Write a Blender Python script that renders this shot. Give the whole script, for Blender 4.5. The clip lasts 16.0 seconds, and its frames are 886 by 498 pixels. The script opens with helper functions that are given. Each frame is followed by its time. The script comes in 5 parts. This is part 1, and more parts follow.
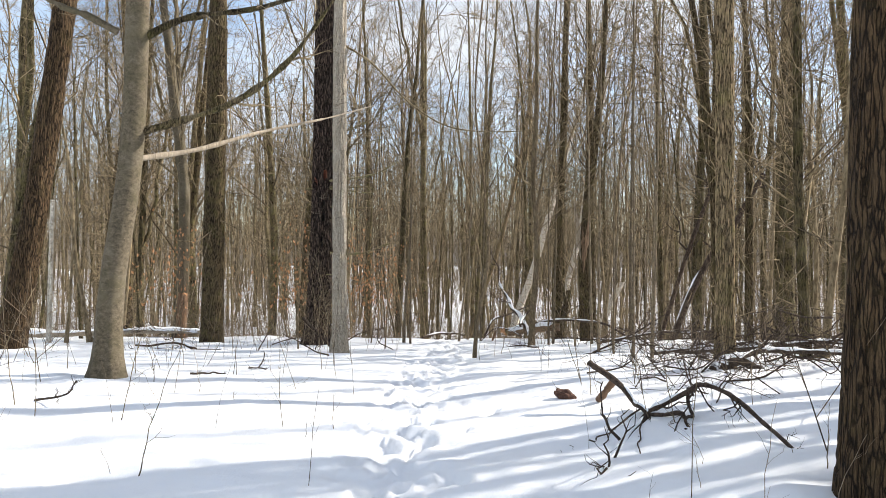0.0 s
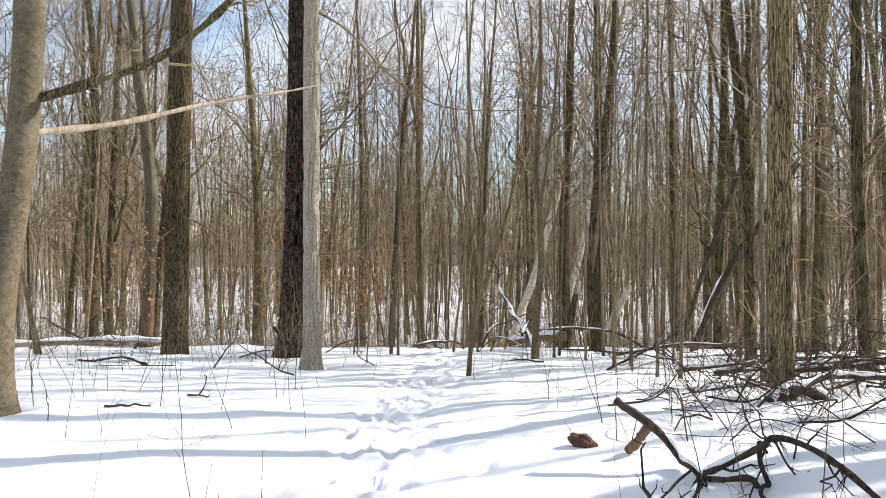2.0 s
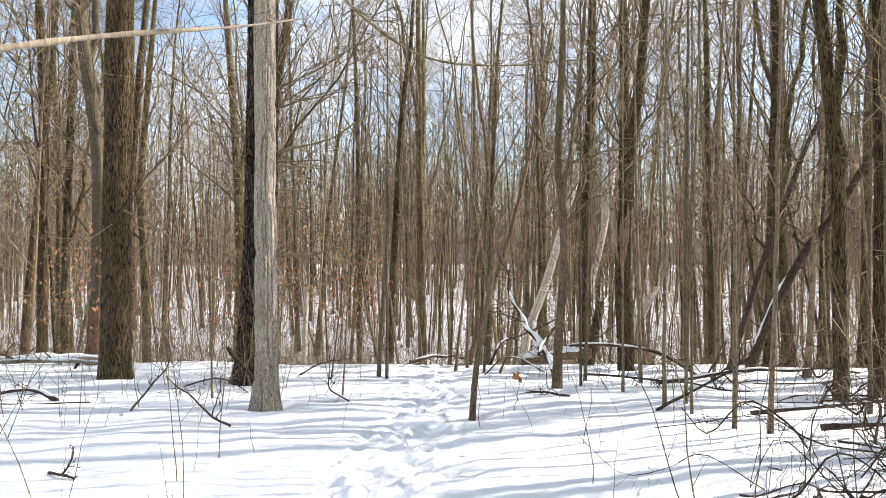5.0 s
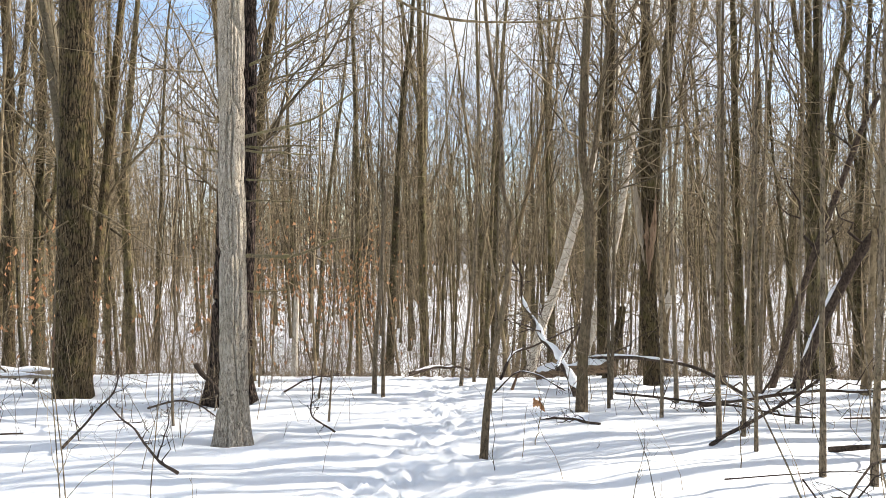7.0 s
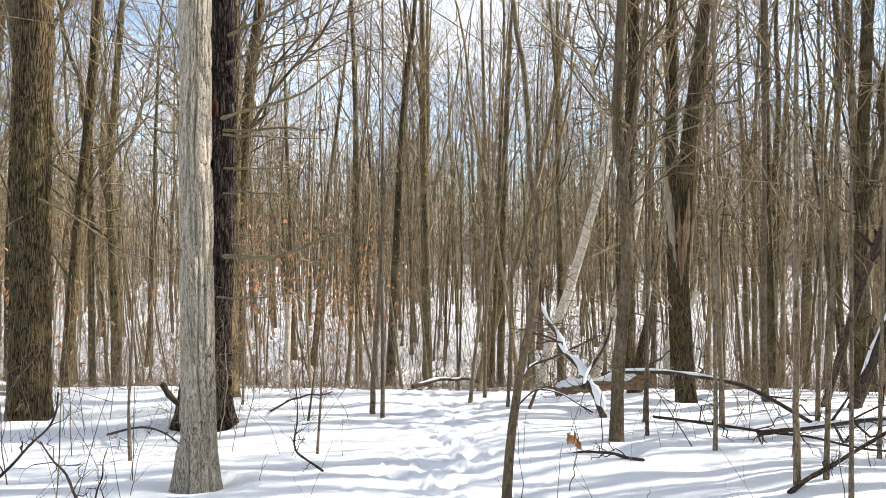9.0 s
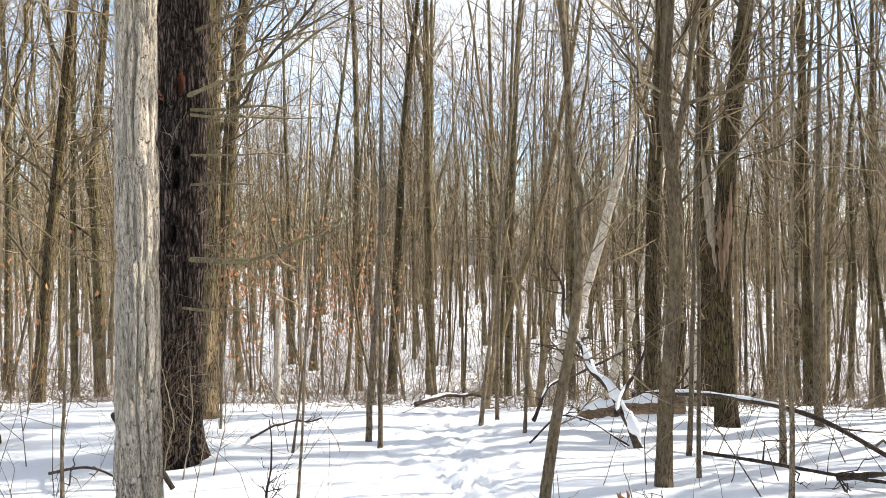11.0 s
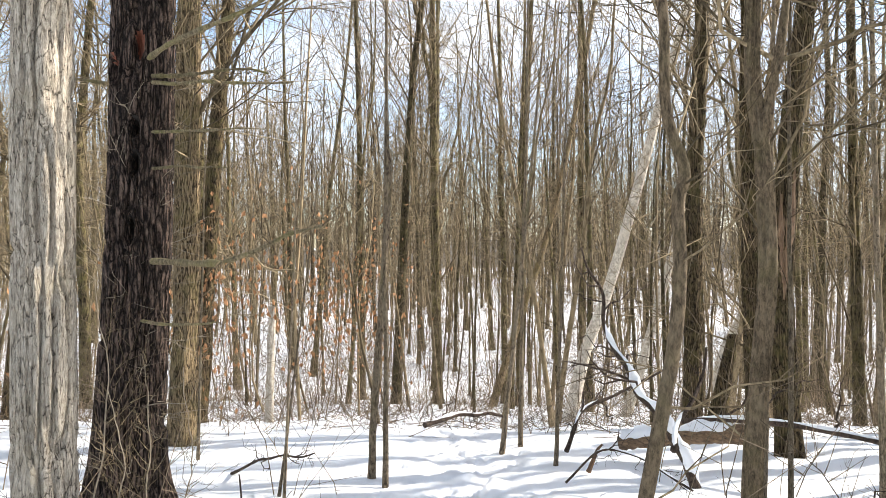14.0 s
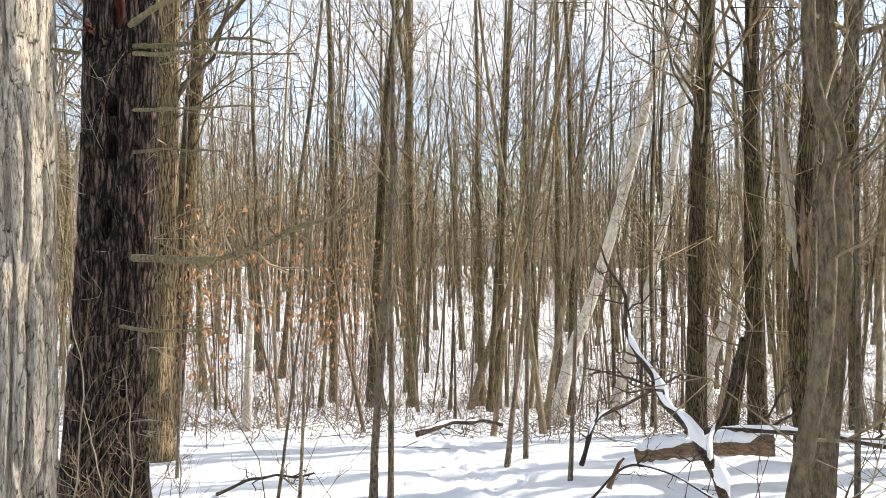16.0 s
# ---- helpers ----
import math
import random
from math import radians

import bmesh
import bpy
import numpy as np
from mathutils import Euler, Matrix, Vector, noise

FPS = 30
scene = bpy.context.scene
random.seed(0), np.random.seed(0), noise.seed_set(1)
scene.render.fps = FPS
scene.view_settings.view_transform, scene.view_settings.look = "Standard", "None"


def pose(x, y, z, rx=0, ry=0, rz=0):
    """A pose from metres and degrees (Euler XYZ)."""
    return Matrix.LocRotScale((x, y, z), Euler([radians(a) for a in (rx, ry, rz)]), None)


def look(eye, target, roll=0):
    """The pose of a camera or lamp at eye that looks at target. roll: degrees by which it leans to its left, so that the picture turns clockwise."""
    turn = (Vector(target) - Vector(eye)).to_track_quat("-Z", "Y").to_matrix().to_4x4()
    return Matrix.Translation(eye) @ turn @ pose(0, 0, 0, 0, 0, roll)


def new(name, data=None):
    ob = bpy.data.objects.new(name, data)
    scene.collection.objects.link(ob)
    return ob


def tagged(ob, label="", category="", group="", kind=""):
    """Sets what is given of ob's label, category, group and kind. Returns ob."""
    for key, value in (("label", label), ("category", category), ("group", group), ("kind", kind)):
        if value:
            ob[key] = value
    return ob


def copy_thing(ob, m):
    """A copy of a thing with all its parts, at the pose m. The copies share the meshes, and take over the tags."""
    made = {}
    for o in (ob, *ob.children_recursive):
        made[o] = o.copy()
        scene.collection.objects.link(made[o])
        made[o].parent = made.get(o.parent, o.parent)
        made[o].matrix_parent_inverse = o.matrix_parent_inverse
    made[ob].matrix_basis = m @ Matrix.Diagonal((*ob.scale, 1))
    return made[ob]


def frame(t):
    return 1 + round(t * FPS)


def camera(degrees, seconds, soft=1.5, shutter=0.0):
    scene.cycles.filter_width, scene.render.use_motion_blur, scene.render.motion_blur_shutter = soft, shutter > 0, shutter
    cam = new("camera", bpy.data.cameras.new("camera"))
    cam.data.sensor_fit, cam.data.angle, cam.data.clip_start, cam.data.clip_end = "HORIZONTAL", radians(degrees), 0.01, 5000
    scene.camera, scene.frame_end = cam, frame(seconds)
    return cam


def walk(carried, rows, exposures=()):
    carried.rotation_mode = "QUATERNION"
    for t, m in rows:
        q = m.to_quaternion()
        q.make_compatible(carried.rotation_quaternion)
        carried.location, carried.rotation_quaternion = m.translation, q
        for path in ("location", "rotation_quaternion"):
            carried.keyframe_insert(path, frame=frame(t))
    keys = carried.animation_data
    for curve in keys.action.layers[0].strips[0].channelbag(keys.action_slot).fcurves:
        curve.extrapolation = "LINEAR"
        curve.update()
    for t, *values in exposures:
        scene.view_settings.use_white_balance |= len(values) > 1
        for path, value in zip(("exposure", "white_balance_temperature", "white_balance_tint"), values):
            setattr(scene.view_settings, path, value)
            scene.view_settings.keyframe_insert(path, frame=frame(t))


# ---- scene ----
cam = camera(60.0, 16.0, 0.7)
PATH = [
    (0, (0.389, 0.673, 1.552), (0.327, 2.672, 1.556), 0.2),
    (0.5, (0.421, 1.054, 1.541), (0.361, 3.053, 1.547), 0.2),
    (1, (0.461, 1.465, 1.534), (0.403, 3.464, 1.54), 0.2),
    (1.5, (0.482, 1.836, 1.547), (0.423, 3.835, 1.55), 0.1),
    (2, (0.493, 2.284, 1.546), (0.428, 4.283, 1.55), 0.1),
    (2.5, (0.508, 2.708, 1.526), (0.44, 4.707, 1.532), 0.2),
    (3, (0.525, 3.121, 1.528), (0.453, 5.12, 1.535), 0.1),
    (3.5, (0.552, 3.531, 1.52), (0.477, 5.53, 1.529), 0.1),
    (4, (0.554, 3.895, 1.544), (0.477, 5.893, 1.549), 0.0),
    (6.5, (0.462, 5.62, 1.611), (0.375, 7.618, 1.601), -0.1),
    (7, (0.455, 5.913, 1.579), (0.367, 7.911, 1.575), -0.2),
    (7.5, (0.434, 6.198, 1.602), (0.346, 8.196, 1.59), -0.3),
    (8, (0.394, 6.479, 1.601), (0.307, 8.477, 1.588), -0.2),
    (8.5, (0.35, 6.776, 1.593), (0.264, 8.774, 1.583), -0.2),
    (9, (0.338, 7.043, 1.567), (0.246, 9.041, 1.565), -0.2),
    (11.5, (0.231, 8.398, 1.583), (0.131, 10.395, 1.582), -0.1),
    (12, (0.236, 8.599, 1.581), (0.134, 10.596, 1.58), -0.1),
    (12.5, (0.222, 8.812, 1.583), (0.116, 10.809, 1.581), -0.1),
    (13, (0.187, 9.002, 1.57), (0.081, 10.999, 1.571), -0.1),
    (13.5, (0.145, 9.152, 1.565), (0.037, 11.15, 1.569), -0.1),
    (14, (0.076, 9.299, 1.563), (-0.032, 11.296, 1.567), -0.1),
    (14.5, (0.0, 9.423, 1.56), (-0.112, 11.42, 1.565), -0.0),
    (15, (-0.093, 9.556, 1.559), (-0.204, 11.552, 1.562), 0.0),
    (15.5, (-0.194, 9.695, 1.558), (-0.292, 11.693, 1.557), 0.2),
    (15.8, (-0.247, 9.766, 1.552), (-0.293, 11.766, 1.553), 0.2),
    (16, (-0.277, 9.807, 1.547), (-0.29, 11.807, 1.549), 0.1),
]
walk(cam, [(t, look(eye, target, roll)) for t, eye, target, roll in PATH], [(0, 1.08), (4, 1.22), (8, 1.29), (12, 1.48), (16, 1.52)])

# ---------------------------------------------------------------- world and light
SUN_EL, SUN_AZ = 33.0, 20.5          # height; degrees ahead of +x
world = bpy.data.worlds.new("winter_sky")
scene.world = world
world.use_nodes = True
wn, wl = world.node_tree.nodes, world.node_tree.links
sky = wn.new("ShaderNodeTexSky")
sky.sky_type, sky.sun_disc = "NISHITA", False
sky.sun_elevation, sky.sun_rotation = radians(SUN_EL), radians(90 - SUN_AZ)
sky.air_density, sky.dust_density, sky.ozone_density = 1.0, 0.6, 1.2
wtc = wn.new("ShaderNodeTexCoord")
wmap = wn.new("ShaderNodeMapping")
wmap.inputs["Scale"].default_value = (1.0, 1.0, 2.6)
wl.new(wtc.outputs["Generated"], wmap.inputs["Vector"])
cloud = wn.new("ShaderNodeTexNoise")
cloud.inputs["Scale"].default_value, cloud.inputs["Detail"].default_value = 2.3, 6.0
wl.new(wmap.outputs["Vector"], cloud.inputs["Vector"])
cramp = wn.new("ShaderNodeValToRGB")
cramp.color_ramp.elements[0].position, cramp.color_ramp.elements[1].position = 0.38, 0.63
wl.new(cloud.outputs["Fac"], cramp.inputs["Fac"])
cmix = wn.new("ShaderNodeMix")
cmix.data_type = "RGBA"
cmix.inputs["B"].default_value = (4.0, 4.2, 4.5, 1)
wl.new(cramp.outputs["Color"], cmix.inputs["Factor"])
wl.new(sky.outputs["Color"], cmix.inputs["A"])
wbg = wn["Background"]
wbg.inputs["Strength"].default_value = 0.112
wl.new(cmix.outputs["Result"], wbg.inputs["Color"])

sun = new("sun", bpy.data.lights.new("sun", "SUN"))
sun.data.energy, sun.data.angle, sun.data.color = 4.6, radians(0.55), (1.0, 0.935, 0.845)
sun_dir = Vector((math.cos(radians(SUN_EL)) * math.cos(radians(SUN_AZ)), math.cos(radians(SUN_EL)) * math.sin(radians(SUN_AZ)), math.sin(radians(SUN_EL))))
sun.matrix_world = look(sun_dir * 60, (0, 0, 0))


# ---------------------------------------------------------------- materials
def nodes_of(name):
    m = bpy.data.materials.new(name)
    m.use_nodes = True
    n, l = m.node_tree.nodes, m.node_tree.links
    return m, n, l, n["Principled BSDF"]


def noise_tex(n, l, vec, scale, detail=4.0, rough=0.55, dist=0.0):
    t = n.new("ShaderNodeTexNoise")
    t.inputs["Scale"].default_value, t.inputs["Detail"].default_value = scale, detail
    t.inputs["Roughness"].default_value, t.inputs["Distortion"].default_value = rough, dist
    l.new(vec, t.inputs["Vector"])
    return t.outputs["Fac"]


def ramp(n, l, fac, stops):
    r = n.new("ShaderNodeValToRGB")
    e = r.color_ramp.elements
    while len(e) < len(stops):
        e.new(0.5)
    for k, (p, c) in zip(e, stops):
        k.position, k.color = p, (*c, 1)
    l.new(fac, r.inputs["Fac"])
    return r.outputs["Color"]


def mixed(n, l, fac, a, b, mode="MIX"):
    m = n.new("ShaderNodeMix")
    m.data_type, m.blend_type = "RGBA", mode
    if isinstance(fac, float):
        m.inputs["Factor"].default_value = fac
    else:
        l.new(fac, m.inputs["Factor"])
    for key, v in (("A", a), ("B", b)):
        if isinstance(v, tuple):
            m.inputs[key].default_value = (*v, 1)
        else:
            l.new(v, m.inputs[key])
    return m.outputs["Result"]


def bark(name, dark, light, grain=30.0, stretch=0.3, bump=0.6, moss=None, moss_at=0.6, patch=None, vary=0.35, plates=0.0, long=0.25, wide=0.045, each_piece=False, crack_tone=0.3):
    """Bark: plates parted by dark cracks, grain, blotches at a larger scale, moss or lichen, and a brightness of each tree's own."""
    m, n, l, b = nodes_of(name)
    tc = n.new("ShaderNodeTexCoord")
    mp = n.new("ShaderNodeMapping")
    mp.inputs["Scale"].default_value = (1, 1, stretch)
    l.new(tc.outputs["Object"], mp.inputs["Vector"])
    fine = noise_tex(n, l, mp.outputs["Vector"], grain, 10.0, 0.78, 0.4)
    coarse = noise_tex(n, l, tc.outputs["Object"], 2.6, 4.0, 0.6)
    col = ramp(n, l, fine, [(0.40, dark), (0.60, light)])
    tall = fine
    if plates:
        mp2 = n.new("ShaderNodeMapping")
        mp2.inputs["Scale"].default_value = (1, 1, long)
        l.new(tc.outputs["Object"], mp2.inputs["Vector"])
        warp = n.new("ShaderNodeTexNoise")
        warp.inputs["Scale"].default_value, warp.inputs["Detail"].default_value = 9.0, 4.0
        l.new(tc.outputs["Object"], warp.inputs["Vector"])
        bent = n.new("ShaderNodeVectorMath")
        bent.operation = "MULTIPLY_ADD"
        bent.inputs[1].default_value = (1.1 / plates, 1.1 / plates, 0.6 / plates)
        l.new(warp.outputs["Color"], bent.inputs[0])
        l.new(mp2.outputs["Vector"], bent.inputs[2])
        cells = n.new("ShaderNodeTexVoronoi")
        cells.feature = "DISTANCE_TO_EDGE"
        cells.inputs["Scale"].default_value = plates
        l.new(bent.outputs["Vector"], cells.inputs["Vector"])
        gap = n.new("ShaderNodeMath")
        gap.operation = "MULTIPLY_ADD"
        gap.inputs[1].default_value = 0.22
        gap.inputs[2].default_value = -0.11
        l.new(fine, gap.inputs[0])
        rim = n.new("ShaderNodeMath")
        rim.operation = "ADD"
        l.new(cells.outputs["Distance"], rim.inputs[0])
        l.new(gap.outputs["Value"], rim.inputs[1])
        gap = rim
        crack = ramp(n, l, gap.outputs["Value"], [(wide * 0.3, (0, 0, 0)), (wide * 3.2, (1, 1, 1))])
        col = mixed(n, l, crack, tuple(v * crack_tone for v in dark), col)
        h = n.new("ShaderNodeMath")
        h.operation = "MULTIPLY_ADD"
        h.inputs[1].default_value = 0.5
        l.new(fine, h.inputs[0])
        l.new(crack, h.inputs[2])
        tall = h.outputs["Value"]
    if patch:
        col = mixed(n, l, ramp(n, l, coarse, [(0.5, (0, 0, 0)), (0.66, (0.55, 0.55, 0.55))]), col, patch)
    if moss:
        spots = noise_tex(n, l, tc.outputs["Object"], 5.5, 5.0, 0.7)
        col = mixed(n, l, ramp(n, l, spots, [(moss_at - 0.1, (0, 0, 0)), (moss_at + 0.12, (0.6, 0.6, 0.6))]), col, moss)
    oi = n.new("ShaderNodeNewGeometry" if each_piece else "ShaderNodeObjectInfo")
    hv = n.new("ShaderNodeHueSaturation")
    mr = n.new("ShaderNodeMapRange")
    mr.inputs["To Min"].default_value, mr.inputs["To Max"].default_value = 1 - vary, 1 + vary
    l.new(oi.outputs["Random Per Island" if each_piece else "Random"], mr.inputs["Value"])
    l.new(mr.outputs["Result"], hv.inputs["Value"])
    l.new(col, hv.inputs["Color"])
    l.new(hv.outputs["Color"], b.inputs["Base Color"])
    b.inputs["Roughness"].default_value = 0.9
    b.inputs["Specular IOR Level"].default_value = 0.2
    bp = n.new("ShaderNodeBump")
    bp.inputs["Strength"].default_value, bp.inputs["Distance"].default_value = bump, 0.02
    l.new(tall, bp.inputs["Height"])
    l.new(bp.outputs["Normal"], b.inputs["Normal"])
    return m


def snow_material(name, fine_scale=14.0, bump=0.35):
    m, n, l, b = nodes_of(name)
    tc = n.new("ShaderNodeTexCoord")
    big = noise_tex(n, l, tc.outputs["Object"], 1.3, 5.0, 0.6)
    fine = noise_tex(n, l, tc.outputs["Object"], fine_scale, 8.0, 0.7)
    grit = noise_tex(n, l, tc.outputs["Object"], 160.0, 3.0, 0.6)
    col = ramp(n, l, big, [(0.3, (0.83, 0.85, 0.88)), (0.7, (0.90, 0.905, 0.91))])
    col = mixed(n, l, ramp(n, l, grit, [(0.70, (0, 0, 0)), (0.80, (0.35, 0.35, 0.35))]), col, (0.52, 0.47, 0.40))
    l.new(col, b.inputs["Base Color"])
    b.inputs["Roughness"].default_value = 0.65
    b.inputs["Specular IOR Level"].default_value = 0.25
    bp = n.new("ShaderNodeBump")
    bp.inputs["Strength"].default_value, bp.inputs["Distance"].default_value = bump, 0.03
    l.new(fine, bp.inputs["Height"])
    l.new(bp.outputs["Normal"], b.inputs["Normal"])
    return m


def plain_wood(name, dark, light, scale=18.0, stretch=(1, 1, 0.2), rough=0.85):
    m, n, l, b = nodes_of(name)
    tc = n.new("ShaderNodeTexCoord")
    mp = n.new("ShaderNodeMapping")
    mp.inputs["Scale"].default_value = stretch
    l.new(tc.outputs["Object"], mp.inputs["Vector"])
    f = noise_tex(n, l, mp.outputs["Vector"], scale, 6.0, 0.65, 0.8)
    l.new(ramp(n, l, f, [(0.3, dark), (0.7, light)]), b.inputs["Base Color"])
    b.inputs["Roughness"].default_value = rough
    bp = n.new("ShaderNodeBump")
    bp.inputs["Strength"].default_value, bp.inputs["Distance"].default_value = 0.5, 0.01
    l.new(f, bp.inputs["Height"])
    l.new(bp.outputs["Normal"], b.inputs["Normal"])
    return m


SNOW = snow_material("snow")
CAP_SNOW = snow_material("clinging_snow", 30.0, 0.3)
SHAG = bark("shagbark", (0.22, 0.18, 0.135), (0.64, 0.565, 0.46), 110, 0.25, 1.0, (0.40, 0.345, 0.25), 0.60, (0.50, 0.45, 0.38), 0.05, 78, 0.13, 0.011, crack_tone=0.40)
BLACK = bark("black_bark", (0.030, 0.019, 0.014), (0.20, 0.142, 0.110), 90, 0.3, 1.0, (0.10, 0.085, 0.045), 0.74, None, 0.05, 38, 0.12, 0.08)
FURROW = bark("furrowed_bark", (0.14, 0.098, 0.052), (0.42, 0.31, 0.18), 80, 0.20, 1.0, (0.235, 0.20, 0.075), 0.58, None, 0.15, 62, 0.07, 0.035)
MOSSBARK = bark("mossy_brown_bark", (0.048, 0.034, 0.017), (0.180, 0.130, 0.070), 80, 0.20, 1.0, (0.15, 0.13, 0.045), 0.58, None, 0.1, 56, 0.08, 0.04)
EDGEBARK = bark("dark_brown_bark", (0.045, 0.028, 0.014), (0.125, 0.080, 0.041), 70, 0.15, 0.9, (0.075, 0.055, 0.02), 0.62, None, 0.05, 44, 0.08)
BEECH = bark("smooth_bark", (0.062, 0.050, 0.033), (0.155, 0.126, 0.086), 24, 1.4, 0.35, (0.085, 0.075, 0.040), 0.54, (0.18, 0.152, 0.113), 0.08)
TRUNK = bark("forest_bark", (0.040, 0.030, 0.015), (0.190, 0.145, 0.077), 60, 0.3, 0.9, (0.17, 0.15, 0.055), 0.54, (0.27, 0.215, 0.135), 0.42, 38, 0.09)
FARBARK = bark("far_tree_bark", (0.042, 0.032, 0.018), (0.15, 0.115, 0.068), 8, 0.3, 0.2, None, 0.6, None, 0.65, each_piece=True)
PALE = bark("pale_bark", (0.34, 0.285, 0.21), (0.78, 0.71, 0.60), 26, 0.7, 0.4, (0.16, 0.12, 0.08), 0.60, (0.70, 0.63, 0.53), 0.1)
TWIG = bark("twig_bark", (0.092, 0.068, 0.038), (0.285, 0.220, 0.133), 14, 0.3, 0.2, None, 0.6, None, 0.65, each_piece=True)
MOSSY = bark("mossy_dead_branch", (0.075, 0.060, 0.034), (0.27, 0.215, 0.130), 60, 0.4, 0.8, (0.19, 0.18, 0.06), 0.55, None, 0.2)
YOUNGBARK = bark("young_trunk_bark", (0.050, 0.037, 0.023), (0.215, 0.160, 0.100), 60, 0.35, 0.8, (0.15, 0.125, 0.06), 0.58, (0.24, 0.19, 0.125), 0.15)
STEMBARK = bark("sapling_bark", (0.10, 0.075, 0.049), (0.30, 0.235, 0.158), 70, 0.4, 0.8, (0.19, 0.165, 0.075), 0.60, (0.32, 0.265, 0.19), 0.3, 60, 0.15, 0.018, crack_tone=0.6)
WEED = bark("dry_stem", (0.095, 0.070, 0.047), (0.27, 0.205, 0.140), 14, 0.3, 0.2, None, 0.6, None, 0.55, each_piece=True)
DEADWOOD = bark("dead_branch_bark", (0.020, 0.014, 0.011), (0.110, 0.079, 0.058), 45, 0.5, 0.9, (0.13, 0.10, 0.065), 0.66, None, 0.25)
LOGWOOD = plain_wood("weathered_log", (0.035, 0.020, 0.010), (0.30, 0.195, 0.11), 26, (0.25, 2, 2))
BARE = plain_wood("bleached_dead_wood", (0.15, 0.115, 0.075), (0.42, 0.35, 0.26), 30)
ROT = plain_wood("red_rotten_wood", (0.032, 0.014, 0.009), (0.145, 0.066, 0.040), 30, (1, 1, 0.4))
SNAGWOOD = plain_wood("brown_rotten_wood", (0.050, 0.027, 0.014), (0.23, 0.130, 0.070), 24, (1, 1, 0.3))
SPLIT = plain_wood("splintered_wood", (0.10, 0.055, 0.030), (0.34, 0.225, 0.135), 40, (1, 1, 0.08))
REDHOLE = plain_wood("torn_red_heartwood", (0.09, 0.028, 0.016), (0.32, 0.11, 0.06), 40)
HOLE = plain_wood("hollow_wood", (0.010, 0.008, 0.007), (0.03, 0.022, 0.016), 30)
LEAF = plain_wood("dry_leaf", (0.26, 0.11, 0.045), (0.50, 0.27, 0.12), 40)


# ---------------------------------------------------------------- mesh helpers
def lattice(ix, iy, seed):
    h = (ix * 374761393 + iy * 668265263 + seed * 974634777) & 0x7FFFFFFF
    h = ((h ^ (h >> 13)) * 1274126177) & 0x7FFFFFFF
    return ((h ^ (h >> 16)) & 0xFFFF) / 65535.0


def vnoise(u, v, seed=0, wrap=0):
    """Smooth value noise in two dimensions, 0 to 1; wrap: the period in u."""
    u, v = np.asarray(u, float), np.asarray(v, float)
    iu, iv = np.floor(u).astype(np.int64), np.floor(v).astype(np.int64)
    fu, fv = u - iu, v - iv
    fu, fv = fu * fu * (3 - 2 * fu), fv * fv * (3 - 2 * fv)
    a, b = (iu % wrap, (iu + 1) % wrap) if wrap else (iu, iu + 1)
    return (lattice(a, iv, seed) * (1 - fu) + lattice(b, iv, seed) * fu) * (1 - fv) + (lattice(a, iv + 1, seed) * (1 - fu) + lattice(b, iv + 1, seed) * fu) * fv


def smooth01(x):
    x = np.clip(x, 0, 1)
    return x * x * (3 - 2 * x)


def mesh_from(name, verts, faces, material, smooth=True, second=None, second_faces=None):
    """A mesh of quads (or triangles) from arrays."""
    verts, faces = np.asarray(verts, np.float32), np.asarray(faces, np.int32)
    me = bpy.data.meshes.new(name)
    k = faces.shape[1]
    me.vertices.add(len(verts))
    me.vertices.foreach_set("co", verts.ravel())
    me.loops.add(faces.size)
    me.loops.foreach_set("vertex_index", faces.ravel())
    me.polygons.add(len(faces))
    me.polygons.foreach_set("loop_start", np.arange(0, faces.size, k, dtype=np.int32))
    me.polygons.foreach_set("use_smooth", np.full(len(faces), smooth))
    me.materials.append(material)
    if second:
        for extra in second:
            me.materials.append(extra)
        me.polygons.foreach_set("material_index", np.asarray(second_faces, np.int32))
    me.update(calc_edges=True)
    me.validate()
    return me


def tubes(P, R, sides):
    """Tubes along B polylines of n points each: P (B, n, 3), R (B, n)."""
    B, n, _ = P.shape
    T = np.gradient(P, axis=1)
    T /= np.linalg.norm(T, axis=2, keepdims=True) + 1e-9
    ref = np.where(np.abs(T[:, :1, 2:3]) > 0.8, np.array([1.0, 0, 0]), np.array([0, 0, 1.0]))
    U = np.cross(T, np.broadcast_to(ref, T.shape))
    U /= np.linalg.norm(U, axis=2, keepdims=True) + 1e-9
    V = np.cross(T, U)
    a = np.arange(sides) * 2 * np.pi / sides
    ring = U[:, :, None] * np.cos(a)[None, None, :, None] + V[:, :, None] * np.sin(a)[None, None, :, None]
    verts = (P[:, :, None] + ring * R[:, :, None, None]).reshape(-1, 3)
    b, i, j = np.meshgrid(np.arange(B), np.arange(n - 1), np.arange(sides), indexing="ij")
    j2 = (j + 1) % sides
    o = b * n * sides
    f = np.stack([o + i * sides + j, o + i * sides + j2, o + (i + 1) * sides + j2, o + (i + 1) * sides + j], -1).reshape(-1, 4)
    return verts, f


class Soup:
    def __init__(self):
        self.v, self.f, self.n = [], [], 0

    def add(self, vf):
        self.v.append(vf[0])
        self.f.append(vf[1] + self.n)
        self.n += len(vf[0])
        return self

    def mesh(self, name, material, smooth=True):
        return mesh_from(name, np.concatenate(self.v), np.concatenate(self.f), material, smooth)


